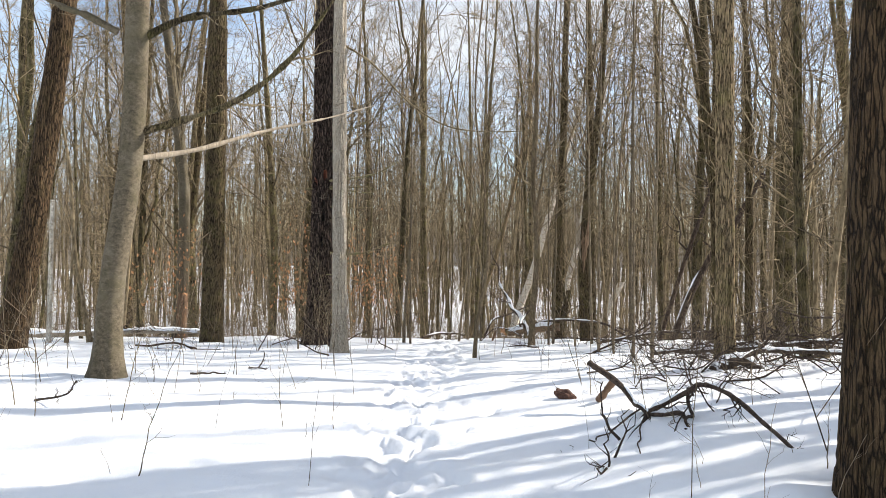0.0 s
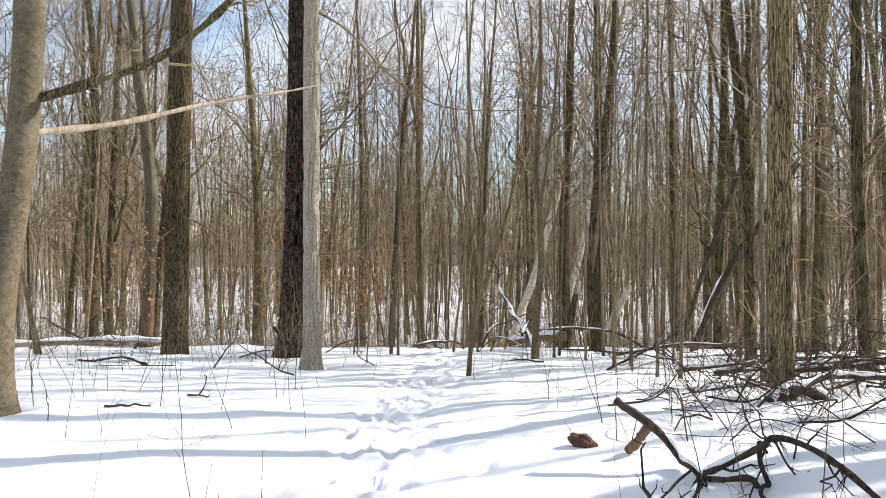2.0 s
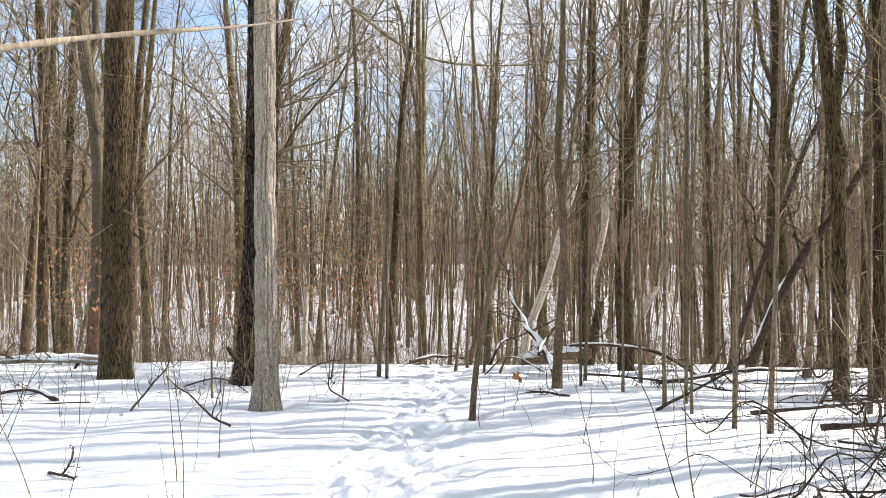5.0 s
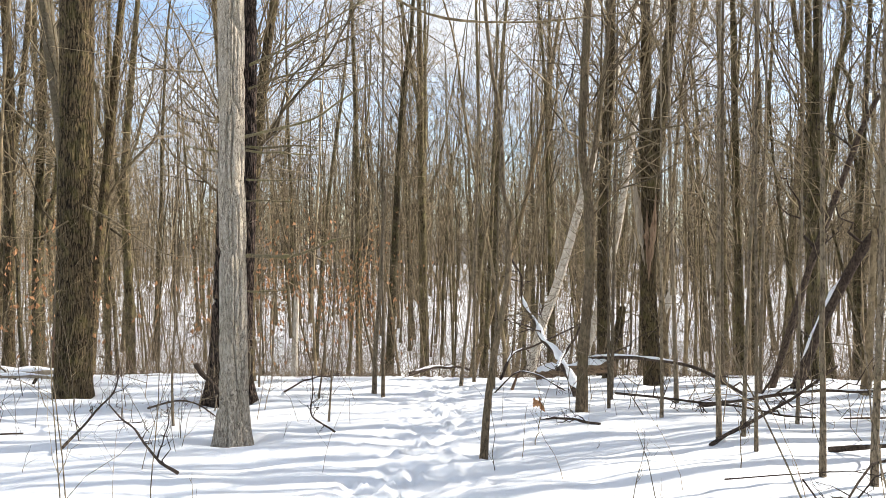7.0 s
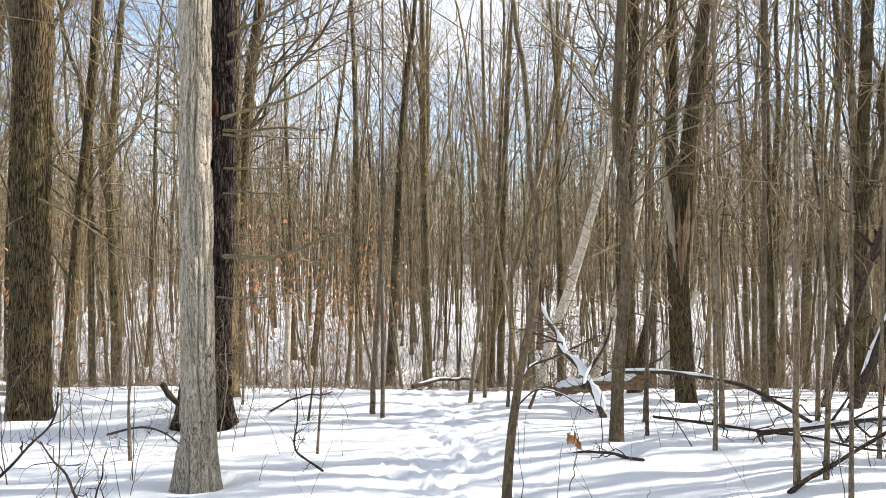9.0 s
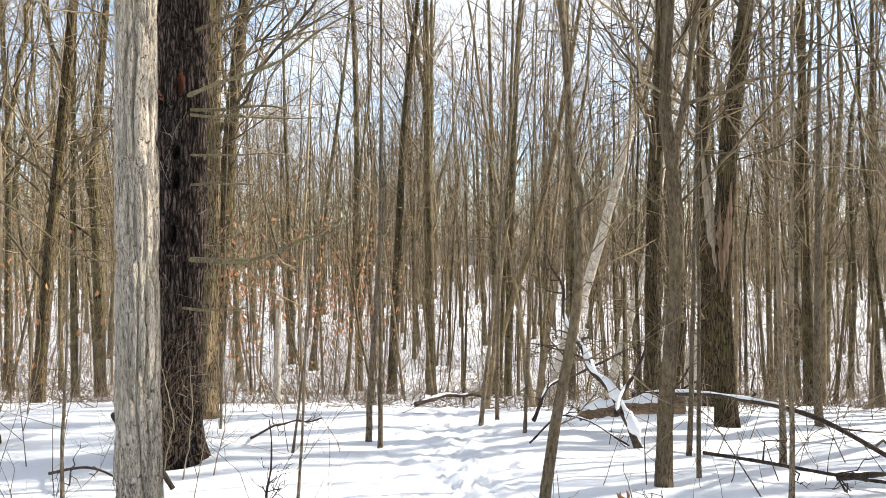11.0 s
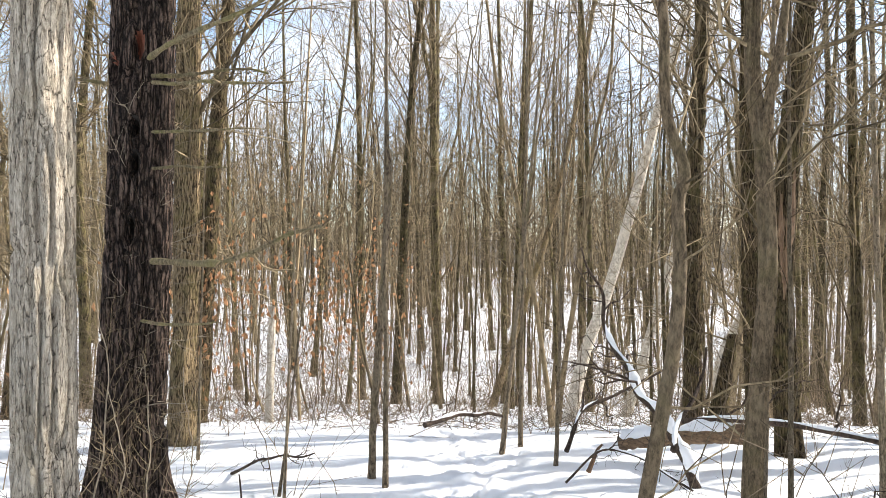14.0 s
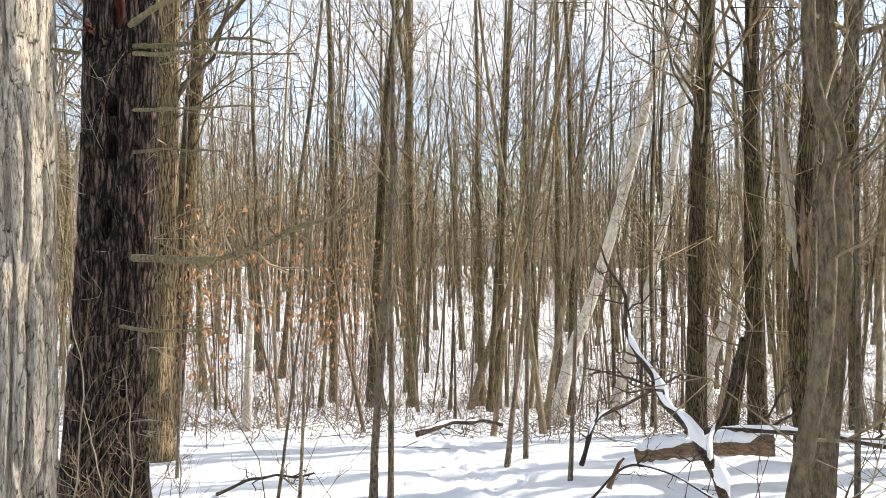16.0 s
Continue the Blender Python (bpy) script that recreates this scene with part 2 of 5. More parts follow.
def curve_points(ctrl, n):
    """n points on a smooth line through a few control points."""
    c = np.asarray(ctrl, float)
    if len(c) < 3:
        return c[0] + (c[-1] - c[0]) * np.linspace(0, 1, n)[:, None]
    t = np.linspace(0, len(c) - 1, n)
    i = np.clip(t.astype(int), 0, len(c) - 2)
    f = (t - i)[:, None]
    ext = np.concatenate([[2 * c[0] - c[1]], c, [2 * c[-1] - c[-2]]])
    a, b, d, e = ext[i], ext[i + 1], ext[i + 2], ext[i + 3]
    return 0.5 * (2 * b + (d - a) * f + (2 * a - 5 * b + 4 * d - e) * f**2 + (3 * b - a - 3 * d + e) * f**3)


def sample(P, t):
    """Points and directions at t (B,) in 0 to 1 along polylines P (B, n, 3)."""
    n = P.shape[1]
    s = np.clip(t, 0, 0.999) * (n - 1)
    i = s.astype(int)
    f = (s - i)[:, None]
    k = np.arange(len(P))
    a, b = P[k, i], P[k, i + 1]
    d = b - a
    return a + d * f, d / (np.linalg.norm(d, axis=1, keepdims=True) + 1e-9), i


def grow(rng, P, R, each, span, length, angle, up, n, wob=0.06, shrink=0.5, tip=0.25, stout=0.022):
    """Side shoots: each per parent line, between span[0] and span[1] of it."""
    B = len(P)
    idx = np.repeat(np.arange(B), each)
    t = span[0] + (span[1] - span[0]) * rng.random(len(idx))
    base, d, seg = sample(P[idx], t)
    plen = np.linalg.norm(P[idx, -1] - P[idx, 0], axis=1)
    side = rng.normal(size=(len(idx), 3))
    side -= (side * d).sum(1, keepdims=True) * d
    side /= np.linalg.norm(side, axis=1, keepdims=True) + 1e-9
    ang = np.radians(angle[0] + (angle[1] - angle[0]) * rng.random(len(idx)))[:, None]
    way = d * np.cos(ang) + side * np.sin(ang)
    ln = plen * (length[0] + (length[1] - length[0]) * rng.random(len(idx))) * (1.15 - 0.6 * t)
    s = np.linspace(0, 1, n)
    Q = base[:, None] + way[:, None] * (ln[:, None] * s)[:, :, None]
    Q[:, :, 2] += up * ln[:, None] * s**2
    w = rng.normal(size=Q.shape) * (wob * ln)[:, None, None]
    w[:, 0] = 0
    Q += w
    r0 = np.minimum(R[idx, seg] * shrink, ln * stout + 0.0015)
    return Q, r0[:, None] * (1 - (1 - tip) * s)


def wander(rng, n, size):
    """A smooth random offset along a line of n points, none at its start."""
    w = curve_points(rng.normal(0, size, (max(4, n // 4), 3)), n)
    return (w - w[0]) * np.linspace(0, 1, n)[:, None] ** 0.5


def link_mesh(name, me, parent=None, label=""):
    ob = new(name, me)
    if parent:
        ob.parent = parent
    if label:
        ob["label"] = label
    if name in ("twig", "crown", "sprig"):
        ob["kind"] = "stuff"
    return ob


def part(name, bm, material, parent, label=""):
    me = bpy.data.meshes.new(name)
    bm.to_mesh(me)
    bm.free()
    me.materials.append(material)
    return link_mesh(name, me, parent, label)


# ---------------------------------------------------------------- ground
GY = [-400, -30, 0, 4, 7, 8.5, 10, 12, 14, 16.5, 18, 19, 20.5, 22.5, 24.7, 28.5, 31, 34, 45, 80, 130, 400]
GZ = [0.08, 0.08, 0.12, 0.15, 0.22, 0.25, 0.17, 0.05, -0.08, -0.27, -0.44, -0.64, -1.0, -1.35, -1.75, -2.3, -2.8, -3.15, -3.4, -3.3, -2.6, 3]


def base_height(x, y):
    x, y = np.asarray(x, float), np.asarray(y, float)
    z = sum(np.interp(y + o, GY, GZ) for o in (-0.7, 0, 0.7)) / 3
    return z + np.where(x > 0, 0.055, 0.035) * np.minimum(np.abs(x), 4) * np.clip((11 - y) / 3, 0, 1) * np.clip((y - 3) / 3, 0, 1)


WELLS = []          # trunks that stand in the snow: x, y, radius


def height(x, y):
    x, y = np.asarray(x, float), np.asarray(y, float)
    z = base_height(x, y)
    near = np.exp(-(np.maximum(np.hypot(x, y - 10) - 16, 0) / 14) ** 2)
    z = z + 0.10 * (vnoise(x * 0.45 + 9, y * 0.45, 3) - 0.5) * (0.4 + 0.6 * near)
    z = z + near * (0.055 * (vnoise(x * 1.5, y * 1.9, 5) - 0.5) + 0.022 * (vnoise(x * 4.3, y * 5, 6) - 0.5) + 0.008 * (vnoise(x * 11, y * 12, 7) - 0.5))
    far = 1 - near
    z = z + far * 0.5 * (vnoise(x * 0.11, y * 0.11, 8) - 0.5)
    for wx, wy, wr in WELLS:
        d = np.hypot(x - wx, y - wy)
        z = z + 0.022 * np.exp(-((d - wr - 0.28) / 0.16) ** 2) - 0.06 * np.exp(-(d / (wr + 0.10)) ** 2)
    return z


def path_x(y):
    return np.interp(y, [-3, 2, 5, 8, 10.4, 12.5, 14, 16, 20, 30], [0.25, 0.1, -0.06, -0.13, 0.0, 0.06, 0.08, -0.1, -0.35, -0.5])


def put_on_ground(x, y):
    return float(height(x, y))

# ---------------------------------------------------------------- plan of the single trees
# x, y, radius
HERO = {
    "shag": (-1.482, 11.93, 0.098), "dark": (-2.27, 14.2, 0.213), "beech": (-3.02, 7.85, 0.122), "mossy": (-4.36, 14.85, 0.205),
    "right": (3.0, 8.50, 0.088), "edge": (2.56, 4.75, 0.225), "lean": (-6.25, 11.6, 0.185),
}
WELLS += [v for v in HERO.values()]
WELLS += [(0.5, 11.7, 0.05), (1.4, 12.9, 0.05), (4.66, 13.1, 0.12), (2.85, 16.45, 0.14)]


def build_ground():
    def axis(fine_lo, fine_hi, step, lo, hi, ratio):
        a = list(np.arange(fine_lo, fine_hi, step))
        s, v = step, a[0]
        while v > lo:
            s *= ratio
            v -= s
            a.insert(0, v)
        s, v = step, a[-1]
        while v < hi:
            s *= ratio
            v += s
            a.append(v)
        return np.array(a)
    xs, ys = axis(-3.6, 3.6, 0.04, -300, 300, 1.07), axis(3.0, 17.0, 0.045, -150, 400, 1.07)
    X, Y = np.meshgrid(xs, ys)
    Z = height(X, Y)
    # the trodden trail: one dent for each step, some doubled, with pushed-up rims
    rng = np.random.default_rng(11)
    y, k = -1.0, 0
    while y < 26:
        for _ in range(9):
            side = 0.13 if k % 2 else -0.13
            fx, fy = path_x(y) + side + rng.normal(0, 0.22), y + rng.normal(0, 0.2)
            turn, ln, wd, dp = rng.normal(0, 0.35), 0.07 + 0.07 * rng.random(), 0.04 + 0.025 * rng.random(), 0.012 + 0.032 * rng.random()
            i0, i1 = np.searchsorted(ys, [fy - 0.7, fy + 0.7])
            j0, j1 = np.searchsorted(xs, [fx - 0.7, fx + 0.7])
            dx, dy = X[i0:i1, j0:j1] - fx, Y[i0:i1, j0:j1] - fy
            a, b = dx * math.cos(turn) - dy * math.sin(turn), dx * math.sin(turn) + dy * math.cos(turn)
            q = np.sqrt((a / wd) ** 2 + (b / ln) ** 2)
            Z[i0:i1, j0:j1] += -dp * (1 - smooth01((q - 0.7) / 0.55)) + 0.3 * dp * np.exp(-((q - 1.45) / 0.28) ** 2)
            k += 1
        y += 0.36
    trail = np.exp(-((X - path_x(Y)) / 0.42) ** 2) * (Y > -2) * (Y < 28)
    Z += trail * (-0.03 + 0.05 * (vnoise(X * 7, Y * 7, 21) - 0.5) + 0.05 * (vnoise(X * 14, Y * 14, 22) - 0.5))
    ny, nx = X.shape
    verts = np.stack([X, Y, Z], -1).reshape(-1, 3)
    i, j = np.meshgrid(np.arange(ny - 1), np.arange(nx - 1), indexing="ij")
    f = np.stack([i * nx + j, i * nx + j + 1, (i + 1) * nx + j + 1, (i + 1) * nx + j], -1).reshape(-1, 4)
    tagged(link_mesh("ground", mesh_from("ground", verts, f, SNOW)), "sunlit snow with a trodden trail and long shadows", "snow ground", kind="structure")


build_ground()


# ---------------------------------------------------------------- tree builders
def relief(kind, a, z, seed):
    """Bark relief in metres, at a (turns, 0 to 1) and height z."""
    if kind == "smooth":
        return 0.010 * (vnoise(a * 5, z * 1.4, seed, 5) - 0.5) + 0.003 * (vnoise(a * 4, z * 22, seed + 1, 4) - 0.5)
    n, s, deep = {"shag": (13, 1.6, 0.034), "furrow": (19, 1.6, 0.024), "chunk": (23, 2.6, 0.042)}[kind]
    w = 0.7 * (vnoise(a * 6, z * 3.0, seed + 2, 6) - 0.5)
    d = np.abs(vnoise(a * n + w, z * s + w, seed, n) - 0.5) * 2
    e = np.abs(vnoise(a * 2 * n + w, z * s * 2.1, seed + 4, 2 * n) - 0.5) * 2
    plate = smooth01((d - 0.04) / 0.20) * 0.65 + smooth01((e - 0.04) / 0.25) * 0.35
    lift = vnoise(a * n, z * s * 1.7, seed + 6, n) if kind == "shag" else 0.5
    return deep * (plate - 0.6) * (0.6 + 0.8 * lift) + 0.004 * (vnoise(a * 4 * n, z * s * 7, seed + 5, 4 * n) - 0.5)


def trunk_mesh(name, ctrl, r0, r1, sides, step, kind, material, seed, flare=0.35, roots=5, holes=(), hole_mat=None):
    """A trunk along a smooth line, with root flare and real bark relief; holes: (turn, height, half width, half height, depth)."""
    length = sum(np.linalg.norm(np.subtract(b, a)) for a, b in zip(ctrl, ctrl[1:]))
    n = max(6, int(length / step))
    C = curve_points(ctrl, n)
    a = np.arange(sides) / sides
    A, Zs = np.meshgrid(a, C[:, 2] - C[0, 2])
    t = np.linspace(0, 1, n)[:, None]
    r = r0 * (1 - t) + r1 * t
    foot = np.exp(-np.maximum(Zs, 0) / 0.22)
    r = r * (1 + flare * foot * (0.7 + 0.6 * np.cos(2 * np.pi * (A * roots + 0.13 * seed)) * vnoise(A * 3, Zs * 0 + seed, seed, 3)))
    r = r * (1 + 0.09 * (vnoise(A * 3, Zs * 0.9, seed + 9, 3) - 0.5)) + relief(kind, A, Zs, seed)
    mark = np.zeros(A.shape, np.int32)
    for ha, hz, hw, hh, hd, kind_of in holes:
        da = ((A - ha + 0.5) % 1 - 0.5) * 2 * np.pi * r0
        q = np.sqrt((da / hw) ** 2 + ((Zs - hz) / hh) ** 2)
        r = r - hd * (1 - smooth01((q - 0.75) / 0.35)) + 0.012 * np.exp(-((q - 1.25) / 0.2) ** 2)
        mark[q < 1.0] = kind_of
    verts = C[:, None] + np.stack([np.cos(2 * np.pi * A) * r, np.sin(2 * np.pi * A) * r, 0 * r], -1)
    i, j = np.meshgrid(np.arange(n - 1), np.arange(sides), indexing="ij")
    j2 = (j + 1) % sides
    f = np.stack([i * sides + j, i * sides + j2, (i + 1) * sides + j2, (i + 1) * sides + j], -1).reshape(-1, 4)
    if hole_mat:
        return mesh_from(name, verts.reshape(-1, 3), f, material, True, hole_mat, mark[:-1].ravel()), C
    return mesh_from(name, verts.reshape(-1, 3), f, material), C


def crown_soup(rng, P, R, limbs=14, span=(0.4, 0.98), reach=(0.18, 0.36), angle=(22, 55), twigs=(5, 4), sprigs=0, up=0.12):
    s = Soup()
    L1 = grow(rng, P, R, limbs, span, reach, angle, up, 6, 0.022, 0.34, 0.3, 0.0072)
    s.add(tubes(*L1, 3))
    L2 = grow(rng, *L1, twigs[0], (0.15, 1.0), (0.30, 0.65), (25, 70), 0.10, 3, 0.06, 0.7, 0.4, 0.007)
    s.add(tubes(L2[0], np.maximum(L2[1], 0.0042), 3))
    if twigs[1]:
        L3 = grow(rng, *L2, twigs[1], (0.1, 1.0), (0.35, 0.85), (25, 70), 0.08, 2, 0.07, 0.8, 0.4, 0.006)
        s.add(tubes(L3[0], np.maximum(L3[1], 0.0032), 3))
    if sprigs:
        E1 = grow(rng, P, R, sprigs, (0.06, 0.6), (0.02, 0.11), (40, 100), 0.06, 3, 0.08, 0.2, 0.3, 0.007)
        E2 = grow(rng, *E1, 4, (0.2, 1.0), (0.3, 0.8), (25, 70), 0.05, 2, 0.07, 0.8)
        s.add(tubes(E1[0], np.maximum(E1[1], 0.004), 3)).add(tubes(E2[0], np.maximum(E2[1], 0.0032), 3))
    return s


def set_down(ob, x, y, sink=0.06):
    ob.location = (x, y, put_on_ground(x, y) - sink)
    return ob


def hero_tree(key, label, kind, material, top, r1, seed, sides=96, step=0.028, limbs=12, span=(0.45, 0.95), bend=(), sprigs=0, **more):
    """A single large tree: its visible trunk in full relief, the upper stem and the crown."""
    x, y, r = HERO[key]
    root = set_down(new("tree"), x, y, 0.10)
    tagged(root, label, "tree", "large trees")
    lean = np.array([top[0], top[1], 0])
    H = top[2]
    cut = 6.0
    ctrl = [np.array([0, 0, 0.0])] + [np.array(b, float) for b in bend] + [lean * (cut / H) + (0, 0, cut)]
    rc = r + (r1 - r) * cut / H
    me, C = trunk_mesh("trunk", ctrl, r, rc, sides, step, kind, material, seed, **more)
    link_mesh("trunk", me, root)
    rng = np.random.default_rng(seed)
    U = curve_points([ctrl[-1], lean * ((cut + H) / 2 / H) + (rng.normal(0, 0.15), rng.normal(0, 0.15), (cut + H) / 2), lean + (0, 0, H)], 10)[None]
    UR = np.linspace(rc * 0.98, r1 * 0.4, 10)[None]
    link_mesh("upper_stem", Soup().add(tubes(U, UR, 12)).mesh("upper_stem", material), root)
    s = crown_soup(rng, U, UR, limbs, (0.1, 0.98), (0.25, 0.5), twigs=(5, 3))
    link_mesh("crown", s.mesh("crown", TWIG), root)
    if sprigs:
        P = curve_points(ctrl, 12)[None]
        E1 = grow(rng, P, np.full((1, 12), r), sprigs, (0.03, 0.6), (0.04, 0.11), (45, 95), 0.12, 8, 0.012, 0.1, 0.25, 0.0045)
        E2 = grow(rng, *E1, 4, (0.2, 1.0), (0.3, 0.7), (25, 60), 0.08, 4, 0.03, 0.8)
        link_mesh("sprig", Soup().add(tubes(*E1, 4)).add(tubes(*E2, 3)).mesh("sprig", BARE), root, "thin pale leafless side shoots")
    return root


def limb_part(name, root, ctrl, r0, r1, material, seed, label="", shoots=0, n=26, sides=10, sub=3, twig=None):
    """A limb of a tree through control points in the world, with fine shoots as sub-parts."""
    o = np.array(root.location)
    P = (curve_points(ctrl, n) - o)[None]
    rng = np.random.default_rng(seed)
    P[0] += wander(rng, n, 0.7 * r0)
    R = (np.linspace(r0, r1, n) * (1 + 0.16 * rng.normal(size=n)))[None]
    ob = link_mesh(name, Soup().add(tubes(P, R, sides)).mesh(name, material), root, label)
    if shoots:
        E1 = grow(rng, P, R, shoots, (0.25, 1.0), (0.10, 0.30), (30, 75), 0.06, 6, 0.05, 0.5)
        E2 = grow(rng, *E1, sub, (0.2, 1.0), (0.3, 0.7), (25, 60), 0.05, 4, 0.07, 0.8)
        link_mesh("twig", Soup().add(tubes(*E1, 4)).add(tubes(*E2, 3)).mesh("twig", twig or TWIG), ob)
    return ob


# ---------------------------------------------------------------- the large trees beside the trail
shag = hero_tree("shag", "shagbark tree with pale peeling vertical bark strips", "shag", SHAG, (-0.05, 0.1, 19), 0.05, 31, 150, 0.022, flare=1.35)
dark = hero_tree("dark", "old black-barked tree with woodpecker holes and dead branch stubs", "chunk", BLACK, (0.5, 0.0, 20), 0.06, 42, 150, 0.022, bend=((0.10, 0, 2.3),),
                 flare=0.8, roots=6, sprigs=60, holes=((0.80, 3.10, 0.034, 0.09, 0.09, 1), (0.655, 2.96, 0.036, 0.085, 0.07, 1), (0.785, 2.59, 0.034, 0.06, 0.13, 2), (0.787, 2.36, 0.036, 0.075, 0.13, 2), (0.77, 1.94, 0.036, 0.09, 0.14, 2)), hole_mat=(REDHOLE, HOLE))
beech = hero_tree("beech", "smooth grey-barked beech with low spreading limbs", "smooth", BEECH, (0.9, 0.1, 18), 0.05, 53, 72, 0.03, flare=1.5, roots=6, bend=((0.05, 0, 1.0), (0.25, 0, 2.6)))
mossy = hero_tree("mossy", "thick mossy trunk with furrowed grey-brown bark", "furrow", MOSSBARK, (0.35, 0, 21), 0.06, 64, 96, 0.03, flare=0.35)
right = hero_tree("right", "straight trunk with ridged grey-brown bark among brush", "furrow", FURROW, (-0.1, 0, 20), 0.05, 75, 96, 0.025, flare=0.7)
edge = hero_tree("edge", "thick dark trunk with furrowed bark beside the camera", "furrow", EDGEBARK, (0.5, 0, 20), 0.06, 86, 84, 0.03, flare=0.2, bend=((0.03, 0, 1.2),))
leaner = hero_tree("lean", "dark leaning oak with furrowed bark", "furrow", EDGEBARK, (2.7, 0.4, 19), 0.06, 97, 84, 0.03, flare=0.3, bend=((0.25, 0, 1.4), (0.46, 0, 2.6)))

limb_part("limb", beech, [(-2.86, 7.85, 2.62), (-2.28, 7.9, 2.79), (-1.8, 7.9, 2.96), (-1.36, 7.9, 3.28), (-1.04, 7.9, 3.66), (-0.7, 7.9, 4.2)], 0.038, 0.014, TRUNK, 1, "", 9)
limb_part("limb", beech, [(-2.80, 7.85, 3.50), (-2.29, 7.9, 3.74), (-1.8, 7.9, 3.82), (-1.26, 7.9, 3.92), (-0.4, 7.9, 4.1)], 0.038, 0.012, TRUNK, 2, "", 9)
limb_part("dead_limb", beech, [(-2.80, 7.85, 2.40), (-2.35, 8.5, 2.60), (-1.85, 9.3, 2.93), (-1.26, 10.2, 3.25), (-0.80, 10.9, 3.52)], 0.030, 0.006, BARE, 3, "bleached barkless dead limb", 4)
limb_part("limb", beech, [(-2.9, 7.8, 3.6), (-3.5, 7.6, 3.9), (-4.4, 7.4, 4.0)], 0.04, 0.012, BEECH, 4, "", 8)
for k, (c, r) in enumerate([
        ([(-1.98, 13.95, 1.50), (-1.49, 13.6, 1.51), (-1.17, 13.4, 1.58), (-0.9, 13.2, 1.69), (-0.72, 13.1, 1.71)], 0.024),
        ([(-2.0, 13.95, 2.76), (-1.72, 13.6, 2.74), (-1.2, 13.2, 2.76), (-0.85, 13.0, 2.86), (-0.5, 12.9, 3.05)], 0.019),
        ([(-2.0, 14.0, 2.66), (-1.6, 13.8, 2.62), (-1.19, 13.7, 2.60)], 0.017), ([(-2.0, 14.0, 2.62), (-1.5, 13.7, 2.55), (-1.0, 13.6, 2.52)], 0.015),
        ([(-2.0, 14.0, 2.31), (-1.6, 13.8, 2.27), (-1.19, 13.7, 2.26)], 0.012), ([(-2.0, 14.0, 2.08), (-1.46, 13.8, 2.06)], 0.012),
        ([(-2.05, 13.95, 1.13), (-1.7, 13.6, 1.14), (-1.43, 13.5, 1.19)], 0.013), ([(-2.3, 14.0, 2.62), (-2.6, 13.8, 2.66)], 0.014),
        ([(-2.0, 14.1, 3.3), (-1.5, 13.9, 3.4), (-0.9, 13.7, 3.45)], 0.015), ([(-2.0, 14.1, 3.55), (-1.4, 13.9, 3.75), (-0.6, 13.6, 4.1)], 0.018)]):
    limb_part("dead_branch", dark, c, 0.95 * r, r * 0.3, MOSSY, 20 + k, "", 9 if k in (0, 9) else 4, 24, 8, 3)
limb_part("drooping_branch", mossy, [(-4.2, 14.75, 2.1), (-3.7, 14.5, 1.9), (-3.1, 14.3, 1.55), (-2.5, 14.1, 1.45)], 0.012, 0.004, TWIG, 40, "", 8)
limb_part("drooping_branch", mossy, [(-4.3, 14.65, 1.9), (-4.5, 14.3, 1.7), (-4.9, 14.0, 1.75)], 0.010, 0.004, TWIG, 41, "", 8)
limb_part("branch", shag, [(-1.45, 12.0, 4.6), (-1.0, 11.9, 4.3), (-0.5, 11.8, 3.75), (0.1, 11.7, 3.35), (0.8, 11.6, 3.25), (1.6, 11.5, 3.3)], 0.018, 0.005, TWIG, 42, "", 10)


# ---------------------------------------------------------------- the forest beyond
def stem_line(rng, h, lean, wob):
    n = 9
    P = np.zeros((1, n, 3))
    s = np.linspace(0, 1, n)
    P[0, :, 2] = h * s
    P[0, :, 0] = lean[0] * h * s + wob * np.cumsum(rng.normal(size=n)) * s
    P[0, :, 1] = lean[1] * h * s + wob * np.cumsum(rng.normal(size=n)) * s
    P[0, 0] = 0
    return P


def forest_tree(seed, h, r, limbs, span, bark_m, label, wob=0.14, fork=0.0, sprigs=20, twigs=(5, 3)):
    """A bare tree as pattern for copies: trunk and crown."""
    rng = np.random.default_rng(seed)
    root = new("tree")
    tagged(root, label, "tree", "bare forest trees")
    P = stem_line(rng, h, (rng.normal(0, 0.015), rng.normal(0, 0.015)), wob)
    dense = curve_points(P[0], 18)[None]
    s = np.linspace(0, 1, 18)
    R = (r * (1 - 0.82 * s) * (1 + 0.6 * np.exp(-s * h / 0.3)))[None]
    sp = Soup().add(tubes(dense, R, 8))
    lines, radii = [dense], [R]
    if fork:
        Q, QR = grow(rng, dense, R, 1, (fork, fork + 0.02), (0.75, 0.8), (9, 16), 0.0, 18, 0.006, 0.8)
        sp.add(tubes(Q, QR * np.linspace(1.0, 0.6, 18), 7))
        lines.append(Q)
        radii.append(QR)
    link_mesh("trunk", sp.mesh("trunk", bark_m), root)
    s = crown_soup(rng, np.concatenate(lines), np.concatenate(radii), max(3, limbs // len(lines)), span, (0.08, 0.29), twigs=twigs, sprigs=sprigs // len(lines))
    link_mesh("crown", s.mesh("crown", TWIG), root)
    return root


